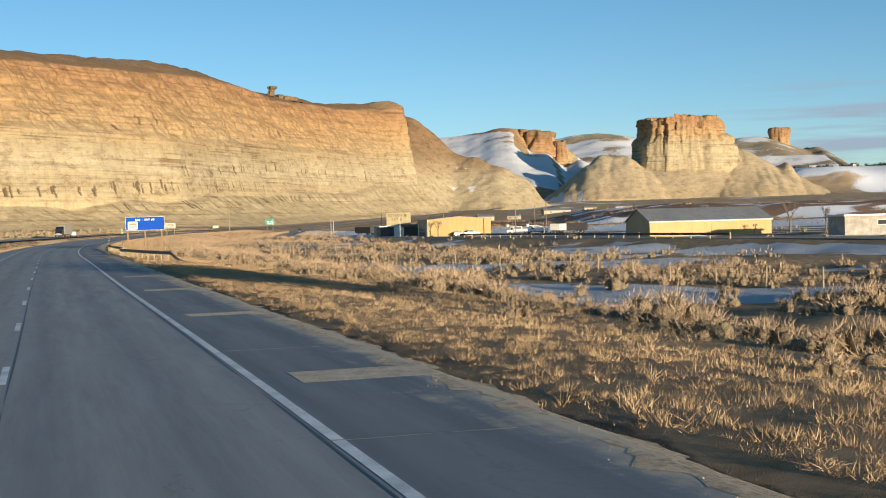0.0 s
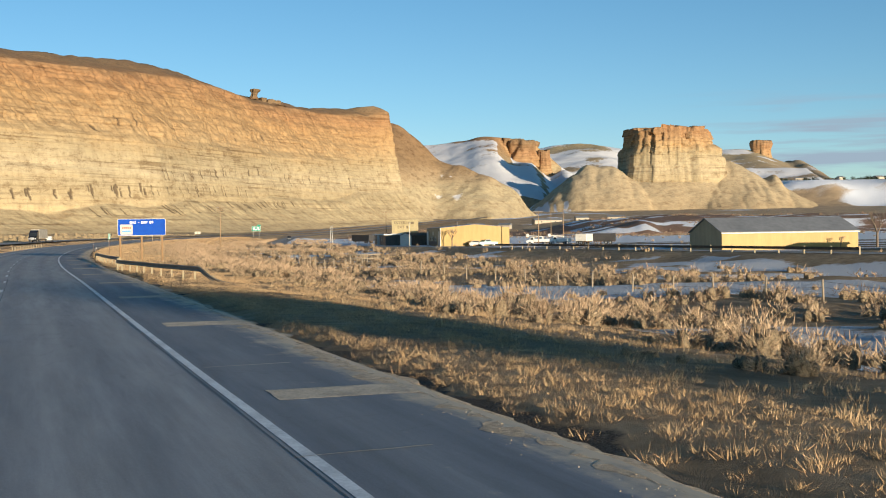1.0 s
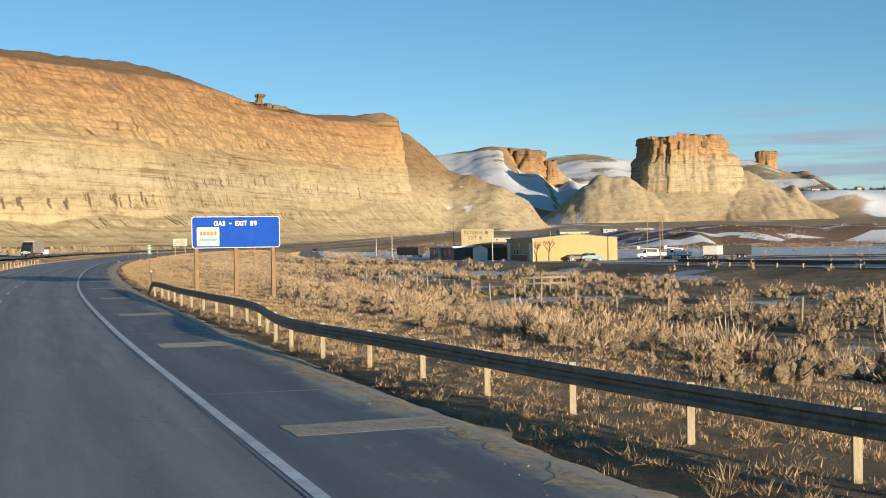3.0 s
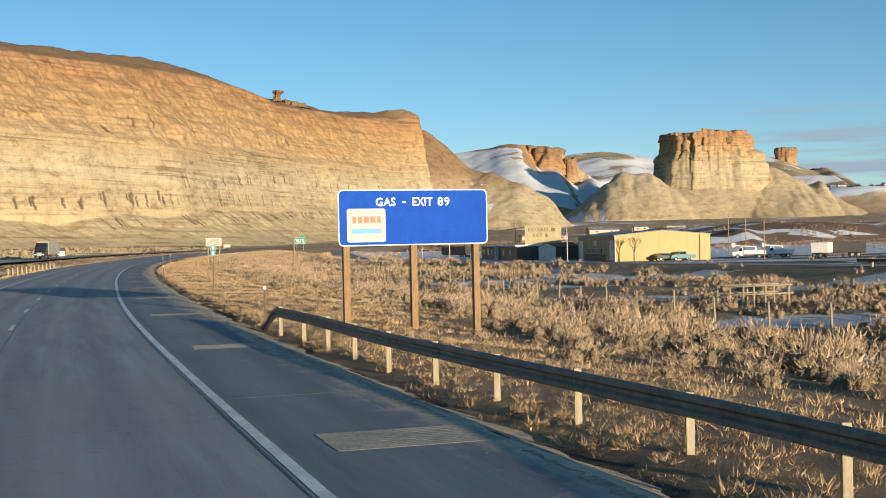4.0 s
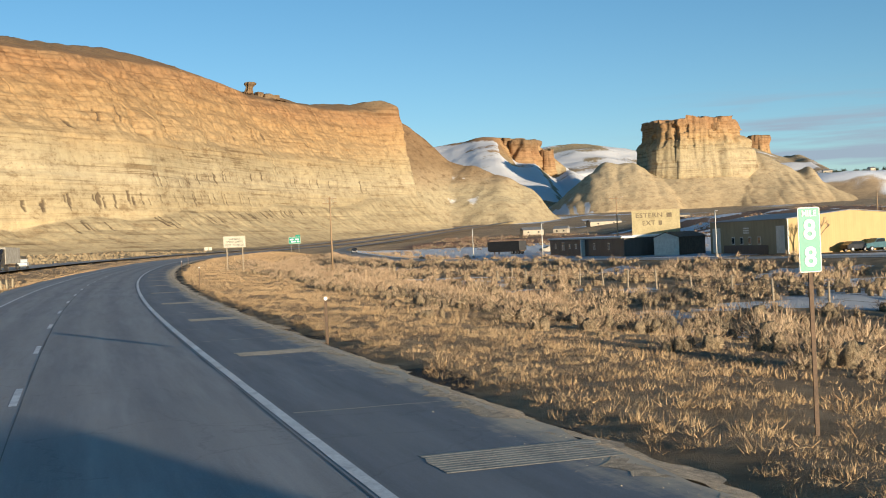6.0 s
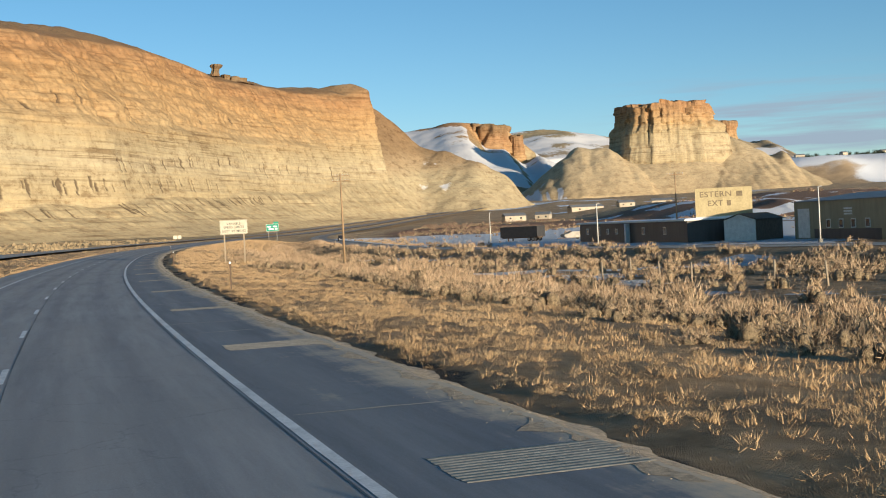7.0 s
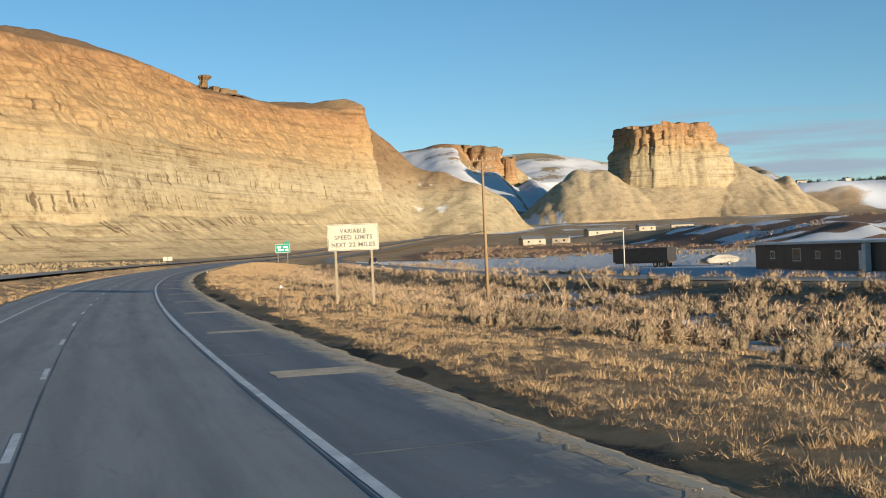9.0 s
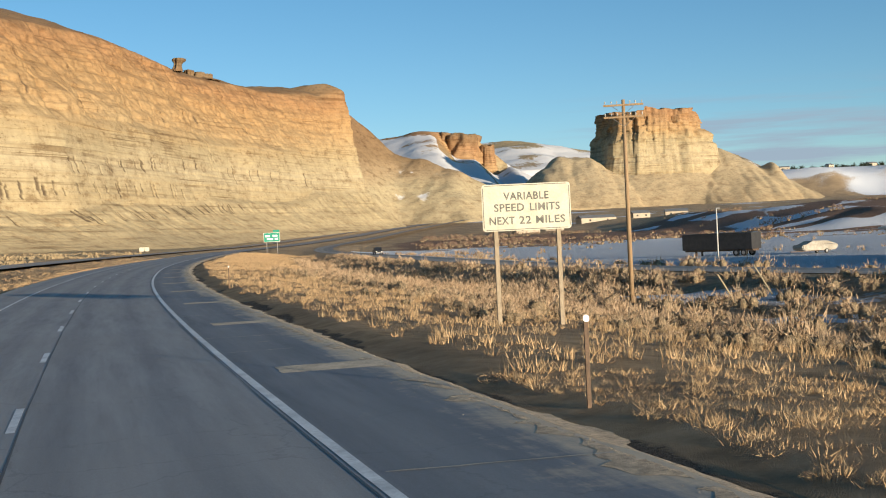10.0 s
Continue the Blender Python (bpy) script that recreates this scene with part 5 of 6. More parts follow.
# ---- mile marker and delineators ----
def mile_marker():
    x, y = -64.24, 212.26
    z0 = gz(x, y)
    t = thing("mile_marker", pose(x, y, z0, 0, 0, 8), "narrow green mile marker on a thin steel post", "road sign")
    zm = 2.80 - z0
    panel = part("panel", prism(bmesh.new(), [(a, c + zm) for a, c in rounded(0.31, 0.86, 0.03)], -0.006, 0.0), sign_white, t)
    part("face", prism(bmesh.new(), [(a, c + zm) for a, c in rounded(0.287, 0.837, 0.025)], -0.009, -0.0065), sign_green, panel, "green sheeting")
    letters("MILE", 0.11, letter_white, panel, 0, -0.013, zm + 0.345, width=0.20)
    letters("8", 0.37, letter_white, panel, 0, -0.013, zm + 0.12, width=0.17)
    letters("8", 0.37, letter_white, panel, 0, -0.013, zm - 0.24, width=0.17)
    part("post", box_bm(-0.03, 0.03, 0.002, 0.03, -0.5, zm + 0.4, bevel=0.004), rusty, t, "brown steel post")


mile_marker()


def delineator(x, y):
    z0 = gz(x, y)
    t = thing("delineator", pose(x, y, z0, 0, 0, 12), "thin brown delineator post with a round white reflector", "delineator", "delineators along the shoulder")
    part("post", box_bm(-0.035, 0.035, 0.0, 0.035, -0.4, 1.32, bevel=0.005), rusty, t)
    bm = prism(bmesh.new(), [(a, c + 1.34) for a, c in rounded(0.10, 0.11, 0.045)], -0.012, -0.001)
    part("reflector", bm, letter_white, t, "white reflector")
    return t


first = delineator(-54.0, 172.6)
for x, y in ((-72.4, 231.0), (-87.5, 290.0), (-101.05, 348.35), (-112.4, 408.0)):
    copy_thing(first, pose(x, y, gz(x, y), 0, 0, 10))


# ---- guardrail beside the verge ----
rail_x = hermite([(102.9, -24.30), (103.5, -25.16), (104.0, -25.89), (104.85, -26.72), (106.4, -27.61), (109.7, -29.28), (113.0, -30.97), (118.2, -33.54), (125.4, -36.86), (130, -39.11), (143, -42.90), (151.5, -46.30), (157.5, -48.70), (165.4, -51.50), (171, -53.70)])


def guardrail():
    t = thing("guardrail", pose(0, 0, 0), "dull steel highway guardrail on pale timber posts", "guardrail")
    ys = np.concatenate([np.linspace(103.3, 107.6, 16), np.arange(108.2, 169.1, 1.0), np.linspace(169.4, 171.6, 5)])
    xs = rail_x(ys)
    tops = np.array([road_z(v) + 0.70 for v in ys])
    drop = 0.95 * (1 - step(103.0, 106.0, ys)) + 0.72 * step(169.3, 171.7, ys)
    k = np.gradient(xs, ys)
    n = np.sqrt(1 + k * k)
    profile = [(0.0, 0.0), (0.055, -0.03), (0.055, -0.09), (0.0, -0.13), (0.0, -0.18), (0.055, -0.22), (0.055, -0.28), (0.0, -0.31), (-0.008, -0.305), (0.043, -0.275), (0.043, -0.225), (-0.01, -0.185), (-0.01, -0.125), (0.043, -0.085), (0.043, -0.035), (-0.008, -0.005)]
    verts, faces = [], []
    m = len(profile)
    for i in range(len(ys)):
        for off, dz in profile:
            verts.append((xs[i] - off / n[i], ys[i] + off * k[i] / n[i], tops[i] - drop[i] + dz))
    for i in range(len(ys) - 1):
        for j in range(m):
            faces.append((i * m + j, i * m + (j + 1) % m, (i + 1) * m + (j + 1) % m, (i + 1) * m + j))
    faces += [tuple(range(m)), tuple(range((len(ys) - 1) * m, len(ys) * m))[::-1]]
    beam = mesh_object("beam", verts, faces, beam_steel, t, False)
    beam["label"] = "corrugated steel beam"
    y = 169.2
    while y > 104.2:
        x = float(rail_x(y))
        zt = float(road_z(y)) + 0.70 - float(0.95 * (1 - step(103.0, 106.0, y)))
        zb = gz(x + 0.25, y) - 0.4
        lean = RNG.uniform(-0.03, 0.03)
        bm = box_bm(x + 0.012, x + 0.12, y - 0.045 + lean, y + 0.045 + lean, zb, zt + 0.02 + RNG.uniform(-0.02, 0.03), bevel=0.01)
        part("post", bm, post_wood, t)
        y -= 3.05 / math.sqrt(1 + float((rail_x(y + 0.5) - rail_x(y - 0.5)) ** 2))


guardrail()


# ---- utility poles ----
def utility_pole(x, y, top, arms=1, r=0.17, label="tall wooden utility pole with crossarms and insulators", lean=0.0):
    z0 = gz(x, y)
    t = thing("utility_pole", pose(x, y, z0, 0, lean, -12), label, "utility pole", "utility poles")
    h = top - z0
    part("pole", rod(bmesh.new(), (0, 0, -0.5), (0, 0, h), r, r * 0.62, 14), pole_wood, t, smooth=True)
    for k in range(arms):
        za = h - 0.35 - 0.75 * k
        arm = part("crossarm", box_bm(-1.25, 1.25, -0.16, -0.06, za - 0.06, za + 0.06, bevel=0.01), pole_wood, t)
        for dx in (-1.15, -0.75, -0.4, 0.4, 0.75, 1.15):
            part("insulator", rod(rod(bmesh.new(), (dx, -0.11, za + 0.06), (dx, -0.11, za + 0.16), 0.02, 0.02, 6), (dx, -0.11, za + 0.16), (dx, -0.11, za + 0.26), 0.05, 0.035, 8), ceramic, arm)
        for s in (-1, 1):
            part("brace", rod(bmesh.new(), (s * 0.7, -0.11, za - 0.05), (0, -0.1, za - 0.6), 0.015, 0.015, 6), dull_steel, t)
    return t


utility_pole(-87.1, 405.0, 11.4, 2)
utility_pole(-36.8, 413.0, 9.4, 1, 0.14)
utility_pole(7.5, 359.0, 8.0, 1, 0.13)
utility_pole(19.5, 428.0, 9.6, 1, 0.14)
utility_pole(15.6, 429.0, 8.8, 0, 0.13, "plain wooden utility pole without crossarms")


def light_pole(x, y, top):
    z0 = gz(x, y)
    t = thing("light_pole", pose(x, y, z0), "slim pale light pole on a concrete footing", "light pole", "light poles")
    part("pole", rod(bmesh.new(), (0, 0, 0.3), (0, 0, top - z0), 0.09, 0.06, 10), white_paint, t, smooth=True)
    part("footing", rod(bmesh.new(), (0, 0, -0.3), (0, 0, 0.42), 0.32, 0.28, 14), concrete, t)
    part("lamp_head", box_bm(-0.1, 0.45, -0.1, 0.1, top - z0 - 0.02, top - z0 + 0.1, bevel=0.02), dull_steel, t)


light_pole(-51.8, 395.8, 5.0)
light_pole(-60.9, 471.7, 5.2)
light_pole(-27.8, 376.0, 5.5)


def guy_wires(x, y):
    t = thing("guy_guard", pose(x, y, gz(x, y)), "yellowed guy wire guard leaning beside the pole", "guy wire", "guy wires")
    part("guard", rod(bmesh.new(), (0, 0, 0), (-1.05, 0.4, 2.0), 0.05, 0.05, 8), post_wood, t)


for x, y in ((-77.0, 408.0), (-81.3, 402.0)):
    guy_wires(x, y)


# ---- buildings along the frontage road ----
def oriented(name, a, b, label, category):
    """An Empty at a, its x axis towards b."""
    return thing(name, pose(a[0], a[1], -1.75 + float(field_rise(a[1])), 0, 0, turn_of(a, b)), label, category)


def gable_shed(name, a, b, depth, eave, ridge_h, front_mat, side_mat, roof_mat, label, gable_front=True):
    """A pitched metal shed: front wall from a to b, running back by depth."""
    t = oriented(name, a, b, label, "building")
    w = math.dist(a, b)
    th = 0.15
    if gable_front:
        face = [(0, -0.4), (w, -0.4), (w, eave), (w / 2, ridge_h), (0, eave)]
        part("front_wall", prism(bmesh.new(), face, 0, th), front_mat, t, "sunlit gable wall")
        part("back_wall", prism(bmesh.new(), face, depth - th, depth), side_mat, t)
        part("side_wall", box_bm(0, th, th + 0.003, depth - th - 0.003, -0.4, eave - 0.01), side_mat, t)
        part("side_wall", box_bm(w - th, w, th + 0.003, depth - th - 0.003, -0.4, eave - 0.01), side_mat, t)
        for x0, x1 in ((-0.25, w / 2), (w + 0.25, w / 2)):
            rise = (ridge_h - eave) / (w / 2)
            z0 = eave - 0.25 * rise + 0.03
            bm = prism(bmesh.new(), [(x0, z0), (x1, ridge_h + 0.03), (x1, ridge_h + 0.13), (x0, z0 + 0.1)], -0.2, depth + 0.2)
            part("roof", bm, roof_mat, t)
    else:
        part("front_wall", box_bm(0, w, 0, th, -0.4, eave), front_mat, t, "sunlit long wall")
        part("back_wall", box_bm(0, w, depth - th, depth, -0.4, eave), side_mat, t)
        for x0 in (0.0, w - th):
            bm = bmesh.new()
            prism(bm, [(th + 0.003, -0.4), (depth - th - 0.003, -0.4), (depth - th - 0.003, eave), (depth / 2, ridge_h), (th + 0.003, eave)], 0, th)
            bmesh.ops.transform(bm, matrix=Matrix(((0, 1, 0, x0), (1, 0, 0, 0), (0, 0, 1, 0), (0, 0, 0, 1))), verts=bm.verts)
            bmesh.ops.reverse_faces(bm, faces=bm.faces)
            part("end_wall", bm, side_mat, t)
        for y0, y1 in ((-0.25, depth / 2), (depth + 0.25, depth / 2)):
            rise = (ridge_h - eave) / (depth / 2)
            z0 = eave - 0.25 * rise + 0.03
            bm = prism(bmesh.new(), [(y0, z0), (y1, ridge_h + 0.03), (y1, ridge_h + 0.13), (y0, z0 + 0.1)], -0.25, w + 0.25)
            bmesh.ops.transform(bm, matrix=Matrix(((0, 1, 0, 0), (1, 0, 0, 0), (0, 0, 1, 0), (0, 0, 0, 1))), verts=bm.verts)
            bmesh.ops.reverse_faces(bm, faces=bm.faces)
            part("roof", bm, roof_mat, t)
    return t


# the shop: yellow gable, its long side's shade put in as a darker olive
shop = gable_shed("workshop_building", (-19.0, 369.8), (0.2, 373.0), 28.5, 4.9, 5.8, yellow_siding, shaded_siding, grey_roof, "metal workshop with sunlit yellow gable and side coloured olive for shade")
part("corner_trim", box_bm(-0.02, 0.16, -0.06, -0.004, -0.3, 4.9), white_paint, shop, "pale corner trim")
part("wainscot", box_bm(-0.05, -0.004, 6.5, 23.0, -0.2, 1.2), brown_siding, shop, "dark lower wall panels")
for y0, y1 in ((0.9, 3.6), (24.2, 27.4)):
    part("overhead_door", box_bm(-0.07, -0.004, y0, y1, 0.0, 4.0), white_paint, shop, "pale overhead door")
for y0 in (9.0, 12.4, 15.4, 18.6):
    win = part("window", box_bm(-0.06, -0.004, y0, y0 + 1.1, 1.3, 2.5), white_paint, shop, "small shop window")
    part("pane", box_bm(-0.075, -0.062, y0 + 0.12, y0 + 0.98, 1.42, 2.38), dark_glass, win)
for z in (3.0, 3.35, 3.7):
    part("wall_sign", box_bm(-0.05, -0.004, 13.2, 15.2, z, z + 0.22), white_paint, shop, "pale strip of a wall sign that cannot be read")
part("vent", rod(bmesh.new(), (6.0, 8.0, 5.2), (6.0, 8.0, 6.6), 0.14, 0.14, 8), dull_steel, shop)

barn = gable_shed("storage_barn", (30.85, 237.1), (55.8, 244.7), 11.4, 2.95, 5.3, yellow_siding, shaded_siding, grey_roof, "long yellow metal storage barn with grey roof", False)
part("fascia", box_bm(-0.2, math.dist((30.85, 237.1), (55.8, 244.7)) + 0.2, -0.28, -0.255, 2.68, 2.86), white_paint, barn)
part("door", box_bm(13.0, 13.9, -0.04, -0.003, 0.0, 2.0), yellow_siding, barn, "narrow yellow door")


def flat_building(name, a, b, depth, height, wall_mat, roof_mat, label, windows=()):
    t = oriented(name, a, b, label, "building")
    w = math.dist(a, b)
    th = 0.18
    part("front_wall", box_bm(0, w, 0, th, -0.4, height), wall_mat, t)
    part("back_wall", box_bm(0, w, depth - th, depth, -0.4, height), wall_mat, t)
    for x0 in (0, w - th):
        part("side_wall", box_bm(x0, x0 + th, th + 0.003, depth - th - 0.003, -0.4, height), wall_mat, t)
    part("roof", box_bm(-0.5, w + 0.5, -0.6, depth + 0.4, height + 0.003, height + 0.22, bevel=0.03), white_paint, t, "pale roof edge")
    part("roof_snow", box_bm(-0.3, w + 0.3, -0.4, depth + 0.2, height + 0.224, height + 0.34, bevel=0.05), roof_mat, t, "snow lying on the flat roof")
    for x0, x1, z0, z1, kind in windows:
        if kind == "window":
            win = part("window", box_bm(x0, x1, -0.05, -0.003, z0, z1), white_paint, t, "white framed window")
            part("pane", box_bm(x0 + 0.12, x1 - 0.12, -0.07, -0.052, z0 + 0.12, z1 - 0.12), dark_glass, win)
        else:
            part("door", box_bm(x0, x1, -0.05, -0.003, z0, z1, bevel=0.01), white_paint, t, "pale door")
    return t


long_a, long_b = (-44.3, 462.7), (-36.7, 407.1)
flat_building("long_low_building", long_a, long_b, 11.0, 3.1, brown_siding, snow_mat, "long low dark building with a snowy flat roof",
              ((4.6, 6.0, 1.2, 2.3, "window"), (11.0, 13.2, 0.9, 2.6, "window"), (17.0, 18.3, 1.2, 2.2, "window"), (22.0, 23.3, 1.2, 2.2, "window"), (27.4, 28.6, 0.0, 2.2, "door"), (36.0, 37.4, 1.1, 2.3, "window"), (46.0, 47.3, 1.1, 2.3, "window")))
part("porch_post", box_bm(29.6, 30.4, -0.9, -0.2, -0.2, 3.0), white_paint, [o for o in scene.objects if o.name == "long_low_building"][0], "white porch pier")


def board_sign():
    a, b = (-34.8, 409.2), (-26.6, 408.0)
    t = oriented("painted_sign_board", a, b, "tall faded yellow sign board with worn painted lettering", "sign board")
    w = math.dist(a, b)
    faded_ink = worn("faded_brown_ink", (0.12, 0.09, 0.055), (0.26, 0.20, 0.12), 1.2, 0.8, grain=0)
    ochre = worn("faded_ochre_paint", (0.34, 0.27, 0.14), (0.52, 0.42, 0.23), 0.5, 0.75, grain=0.3)
    part("board", box_bm(0, w, 0, 0.2, 3.6, 7.8), ochre, t, "faded ochre painted board")
    part("lower_board", box_bm(0, w, 0.003, 0.2, 2.6, 3.596), white_paint, t, "grey lower lettering band")
    letters("ESTERN", 1.15, faded_ink, t, 3.0, -0.006, 6.85, width=4.6)
    part("lettering_bar", box_bm(6.0, 6.9, -0.012, -0.002, 6.45, 7.2), faded_ink, t)
    letters("EXT", 1.15, faded_ink, t, 2.9, -0.006, 5.5, width=2.2)
    part("lettering_bar", box_bm(4.6, 5.2, -0.012, -0.002, 5.1, 5.9), faded_ink, t)
    for x0, x1 in ((0.6, 1.6), (2.4, 3.4), (3.7, 5.0), (5.4, 7.2)):
        part("lettering_bar", box_bm(x0, x1, -0.012, -0.002, 2.85, 3.3), faded_ink, t)
    for x in (0.3, w / 2, w - 0.3):
        part("support", box_bm(x - 0.1, x + 0.1, 0.21, 0.41, -0.3, 7.6), timber, t)


board_sign()
garage = gable_shed("small_garage", (-32.0, 404.2), (-28.5, 400.6), 8.0, 2.9, 3.7, white_paint, rusty, rusty, "small white-fronted garage with a rusty roof")
part("door", box_bm(0.7, 4.2, -0.04, -0.003, 0, 2.3), white_paint, garage, "pale double garage door")

shed = flat_building("weathered_white_shed", (61.2, 213.5), (70.7, 215.5), 6.0, 3.0, grey_plaster, snow_mat, "weathered white shed with peeling paint", ((6.0, 8.0, 1.4, 2.4, "window"),))


# ---- trailers, boat and vehicles on the lot ----
def wheel(parent, x, y, z, r=0.48, w=0.26, axis="y"):
    d = Vector((0, w / 2, 0)) if axis == "y" else Vector((w / 2, 0, 0))
    c = Vector((x, y, z))
    wh = part("wheel", rod(bmesh.new(), c - d, c + d, r, r, 20), rubber, parent, smooth=False)
    part("rim", rod(bmesh.new(), c - d * 1.06, c + d * 1.06, r * 0.55, r * 0.55, 14), galvanised, wh)


def box_trailer(a, b, h, mat, label, name="box_trailer", depth=2.5):
    z0 = min(gz(*a), gz(*b))
    t = thing(name, pose(a[0], a[1], z0, 0, 0, turn_of(a, b)), label, "trailer", "trailers on the lot")
    w = math.dist(a, b)
    part("body", box_bm(0, w, 0, depth, 0.95, h, bevel=0.05), mat, t)
    part("frame", box_bm(0.1, w - 0.1, 0.5, depth - 0.5, 0.7, 0.947), rusty, t)
    for x in (w - 1.4, w - 2.6):
        for y in (0.15, depth - 0.15):
            wheel(t, x, y, 0.48)
    part("landing_gear", box_bm(1.9, 2.15, 0.4, 0.6, -0.02, 0.7), rusty, t)
    part("landing_gear", box_bm(1.9, 2.15, depth - 0.6, depth - 0.4, -0.02, 0.7), rusty, t)
    return t


box_trailer((-56.3, 503.8), (-48.9, 495.0), 3.3, black_box, "long black box trailer parked on snowy ground")
box_trailer((17.8, 365.0), (20.6, 363.6), 2.9, white_paint, "short white box trailer with a grey end", depth=5.0)
box_trailer((22.9, 368.0), (28.9, 367.0), 3.0, black_box, "dark box trailer with an open white end")


def boat():
    t = thing("boat_trailer", pose(-44.0, 491.0, gz(-42, 492), 0, 0, 22), "small covered white boat on a trailer", "boat")
    bm = bmesh.new()
    hull = [(0, 0.75), (0.6, 0.45), (6.2, 0.40), (6.6, 1.0), (6.5, 1.2), (0.2, 1.25)]
    prism(bm, hull, -1.05, 1.05)
    bmesh.ops.bevel(bm, geom=list(bm.edges), offset=0.12, segments=2, affect="EDGES")
    part("hull", bm, grey_plaster, t)
    part("cover", prism(bmesh.new(), [(0.8, 1.25), (2.2, 1.75), (4.6, 1.7), (6.3, 1.25)], -0.85, 0.85), grey_plaster, t, "faded canvas cover")
    part("frame", box_bm(-1.2, 6.0, -0.08, 0.08, 0.3, 0.42), rusty, t)
    for y in (-0.95, 0.95):
        wheel(t, 4.4, y, 0.33, 0.33, 0.2)


boat()


def car(x, y, turn, paint, label, z=None, pickup=False):
    z0 = gz(x, y) if z is None else z
    t = thing("pickup_truck" if pickup else "car", pose(x, y, z0, 0, 0, turn), label, "pickup" if pickup else "car")
    if pickup:
        outline = [(-2.7, 0.45), (2.7, 0.45), (2.75, 0.85), (2.6, 1.1), (1.3, 1.2), (0.75, 1.75), (-0.55, 1.78), (-0.75, 1.15), (-2.7, 1.12)]
        glass = [(1.12, 1.24), (0.68, 1.68), (-0.48, 1.70), (-0.55, 1.24)]
    else:
        outline = [(-2.2, 0.4), (2.25, 0.4), (2.3, 0.75), (2.1, 0.92), (1.1, 1.02), (0.4, 1.45), (-1.1, 1.47), (-1.9, 1.05), (-2.25, 0.95)]
        glass = [(0.95, 1.05), (0.36, 1.39), (-1.05, 1.41), (-1.65, 1.07)]
    bm = prism(bmesh.new(), outline, -0.88, 0.88)
    bmesh.ops.bevel(bm, geom=list(bm.edges), offset=0.07, segments=2, affect="EDGES")
    body = part("body", bm, paint, t)
    for y0, y1 in ((-0.892, -0.86), (0.86, 0.892)):
        part("side_window", prism(bmesh.new(), glass, y0, y1), dark_glass, body)
    part("bumper", box_bm(2.2 if not pickup else 2.7, 2.36 if not pickup else 2.86, -0.8, 0.8, 0.42, 0.62, bevel=0.03), dull_steel, t)
    for s in (-0.62, 0.62):
        xx = 2.26 if not pickup else 2.70
        part("headlight", box_bm(xx, xx + 0.06, s - 0.16, s + 0.16, 0.66, 0.80, bevel=0.02), letter_white, body)
    for xw in (-1.4, 1.45) if not pickup else (-1.7, 1.75):
        for yw in (-0.8, 0.8):
            wheel(t, xw, yw, 0.34, 0.34, 0.24)
    return t


car(-9.2, 369.8, 20, car_dark, "dark saloon car parked by the yellow wall")
car(-5.9, 370.5, 200, car_teal, "old teal pickup parked by the yellow wall", pickup=True)
car(float(along(427.0, -27.6)[0]), 427.0, -75, car_white, "dusty white pickup on the opposite carriageway", z=float(road_z(427)) + 0.5, pickup=True)
car(float(front_at(622.0, 1.6)[0]), 622.0, -83, car_dark, "dark pickup driving on the frontage road", z=float(front_z(622.0)), pickup=True)


def utility_truck(x, y, turn):
    t = thing("utility_truck", pose(x, y, gz(x, y), 0, 0, turn), "white bucket truck with a folded boom", "truck", "utility trucks on the lot")
    part("chassis", box_bm(-3.2, 3.2, -0.5, 0.5, 0.55, 0.8), rusty, t)
    bm = prism(bmesh.new(), [(1.2, 0.6), (3.3, 0.6), (3.35, 1.3), (2.4, 1.45), (2.0, 2.2), (1.2, 2.25)], -1.05, 1.05)
    bmesh.ops.bevel(bm, geom=list(bm.edges), offset=0.06, segments=2, affect="EDGES")
    cab = part("cab", bm, car_white, t)
    for y0, y1 in ((-1.06, -1.03), (1.03, 1.06)):
        part("side_window", prism(bmesh.new(), [(1.35, 1.5), (2.2, 1.5), (1.9, 2.1), (1.35, 2.12)], y0, y1), dark_glass, cab)
    part("tool_body", box_bm(-3.2, 1.1, -1.1, 1.1, 0.85, 1.7, bevel=0.05), car_white, t)
    boom = part("boom", rod(rod(bmesh.new(), (-1.2, 0, 1.7), (-1.2, 0, 2.4), 0.25, 0.22, 10), (-1.2, 0, 2.35), (2.9, 0, 2.65), 0.14, 0.1, 8), white_paint, t)
    part("bucket", box_bm(2.7, 3.4, -0.35, 0.35, 2.3, 3.1, bevel=0.05), white_paint, boom)
    for xw in (-1.9, 2.3):
        for yw in (-0.95, 0.95):
            wheel(t, xw, yw, 0.45, 0.45, 0.28)
    return t


truck = utility_truck(8.4, 375.5, 170)
copy_thing(truck, pose(14.4, 377.5, gz(14.4, 377.5), 0, 0, 195))


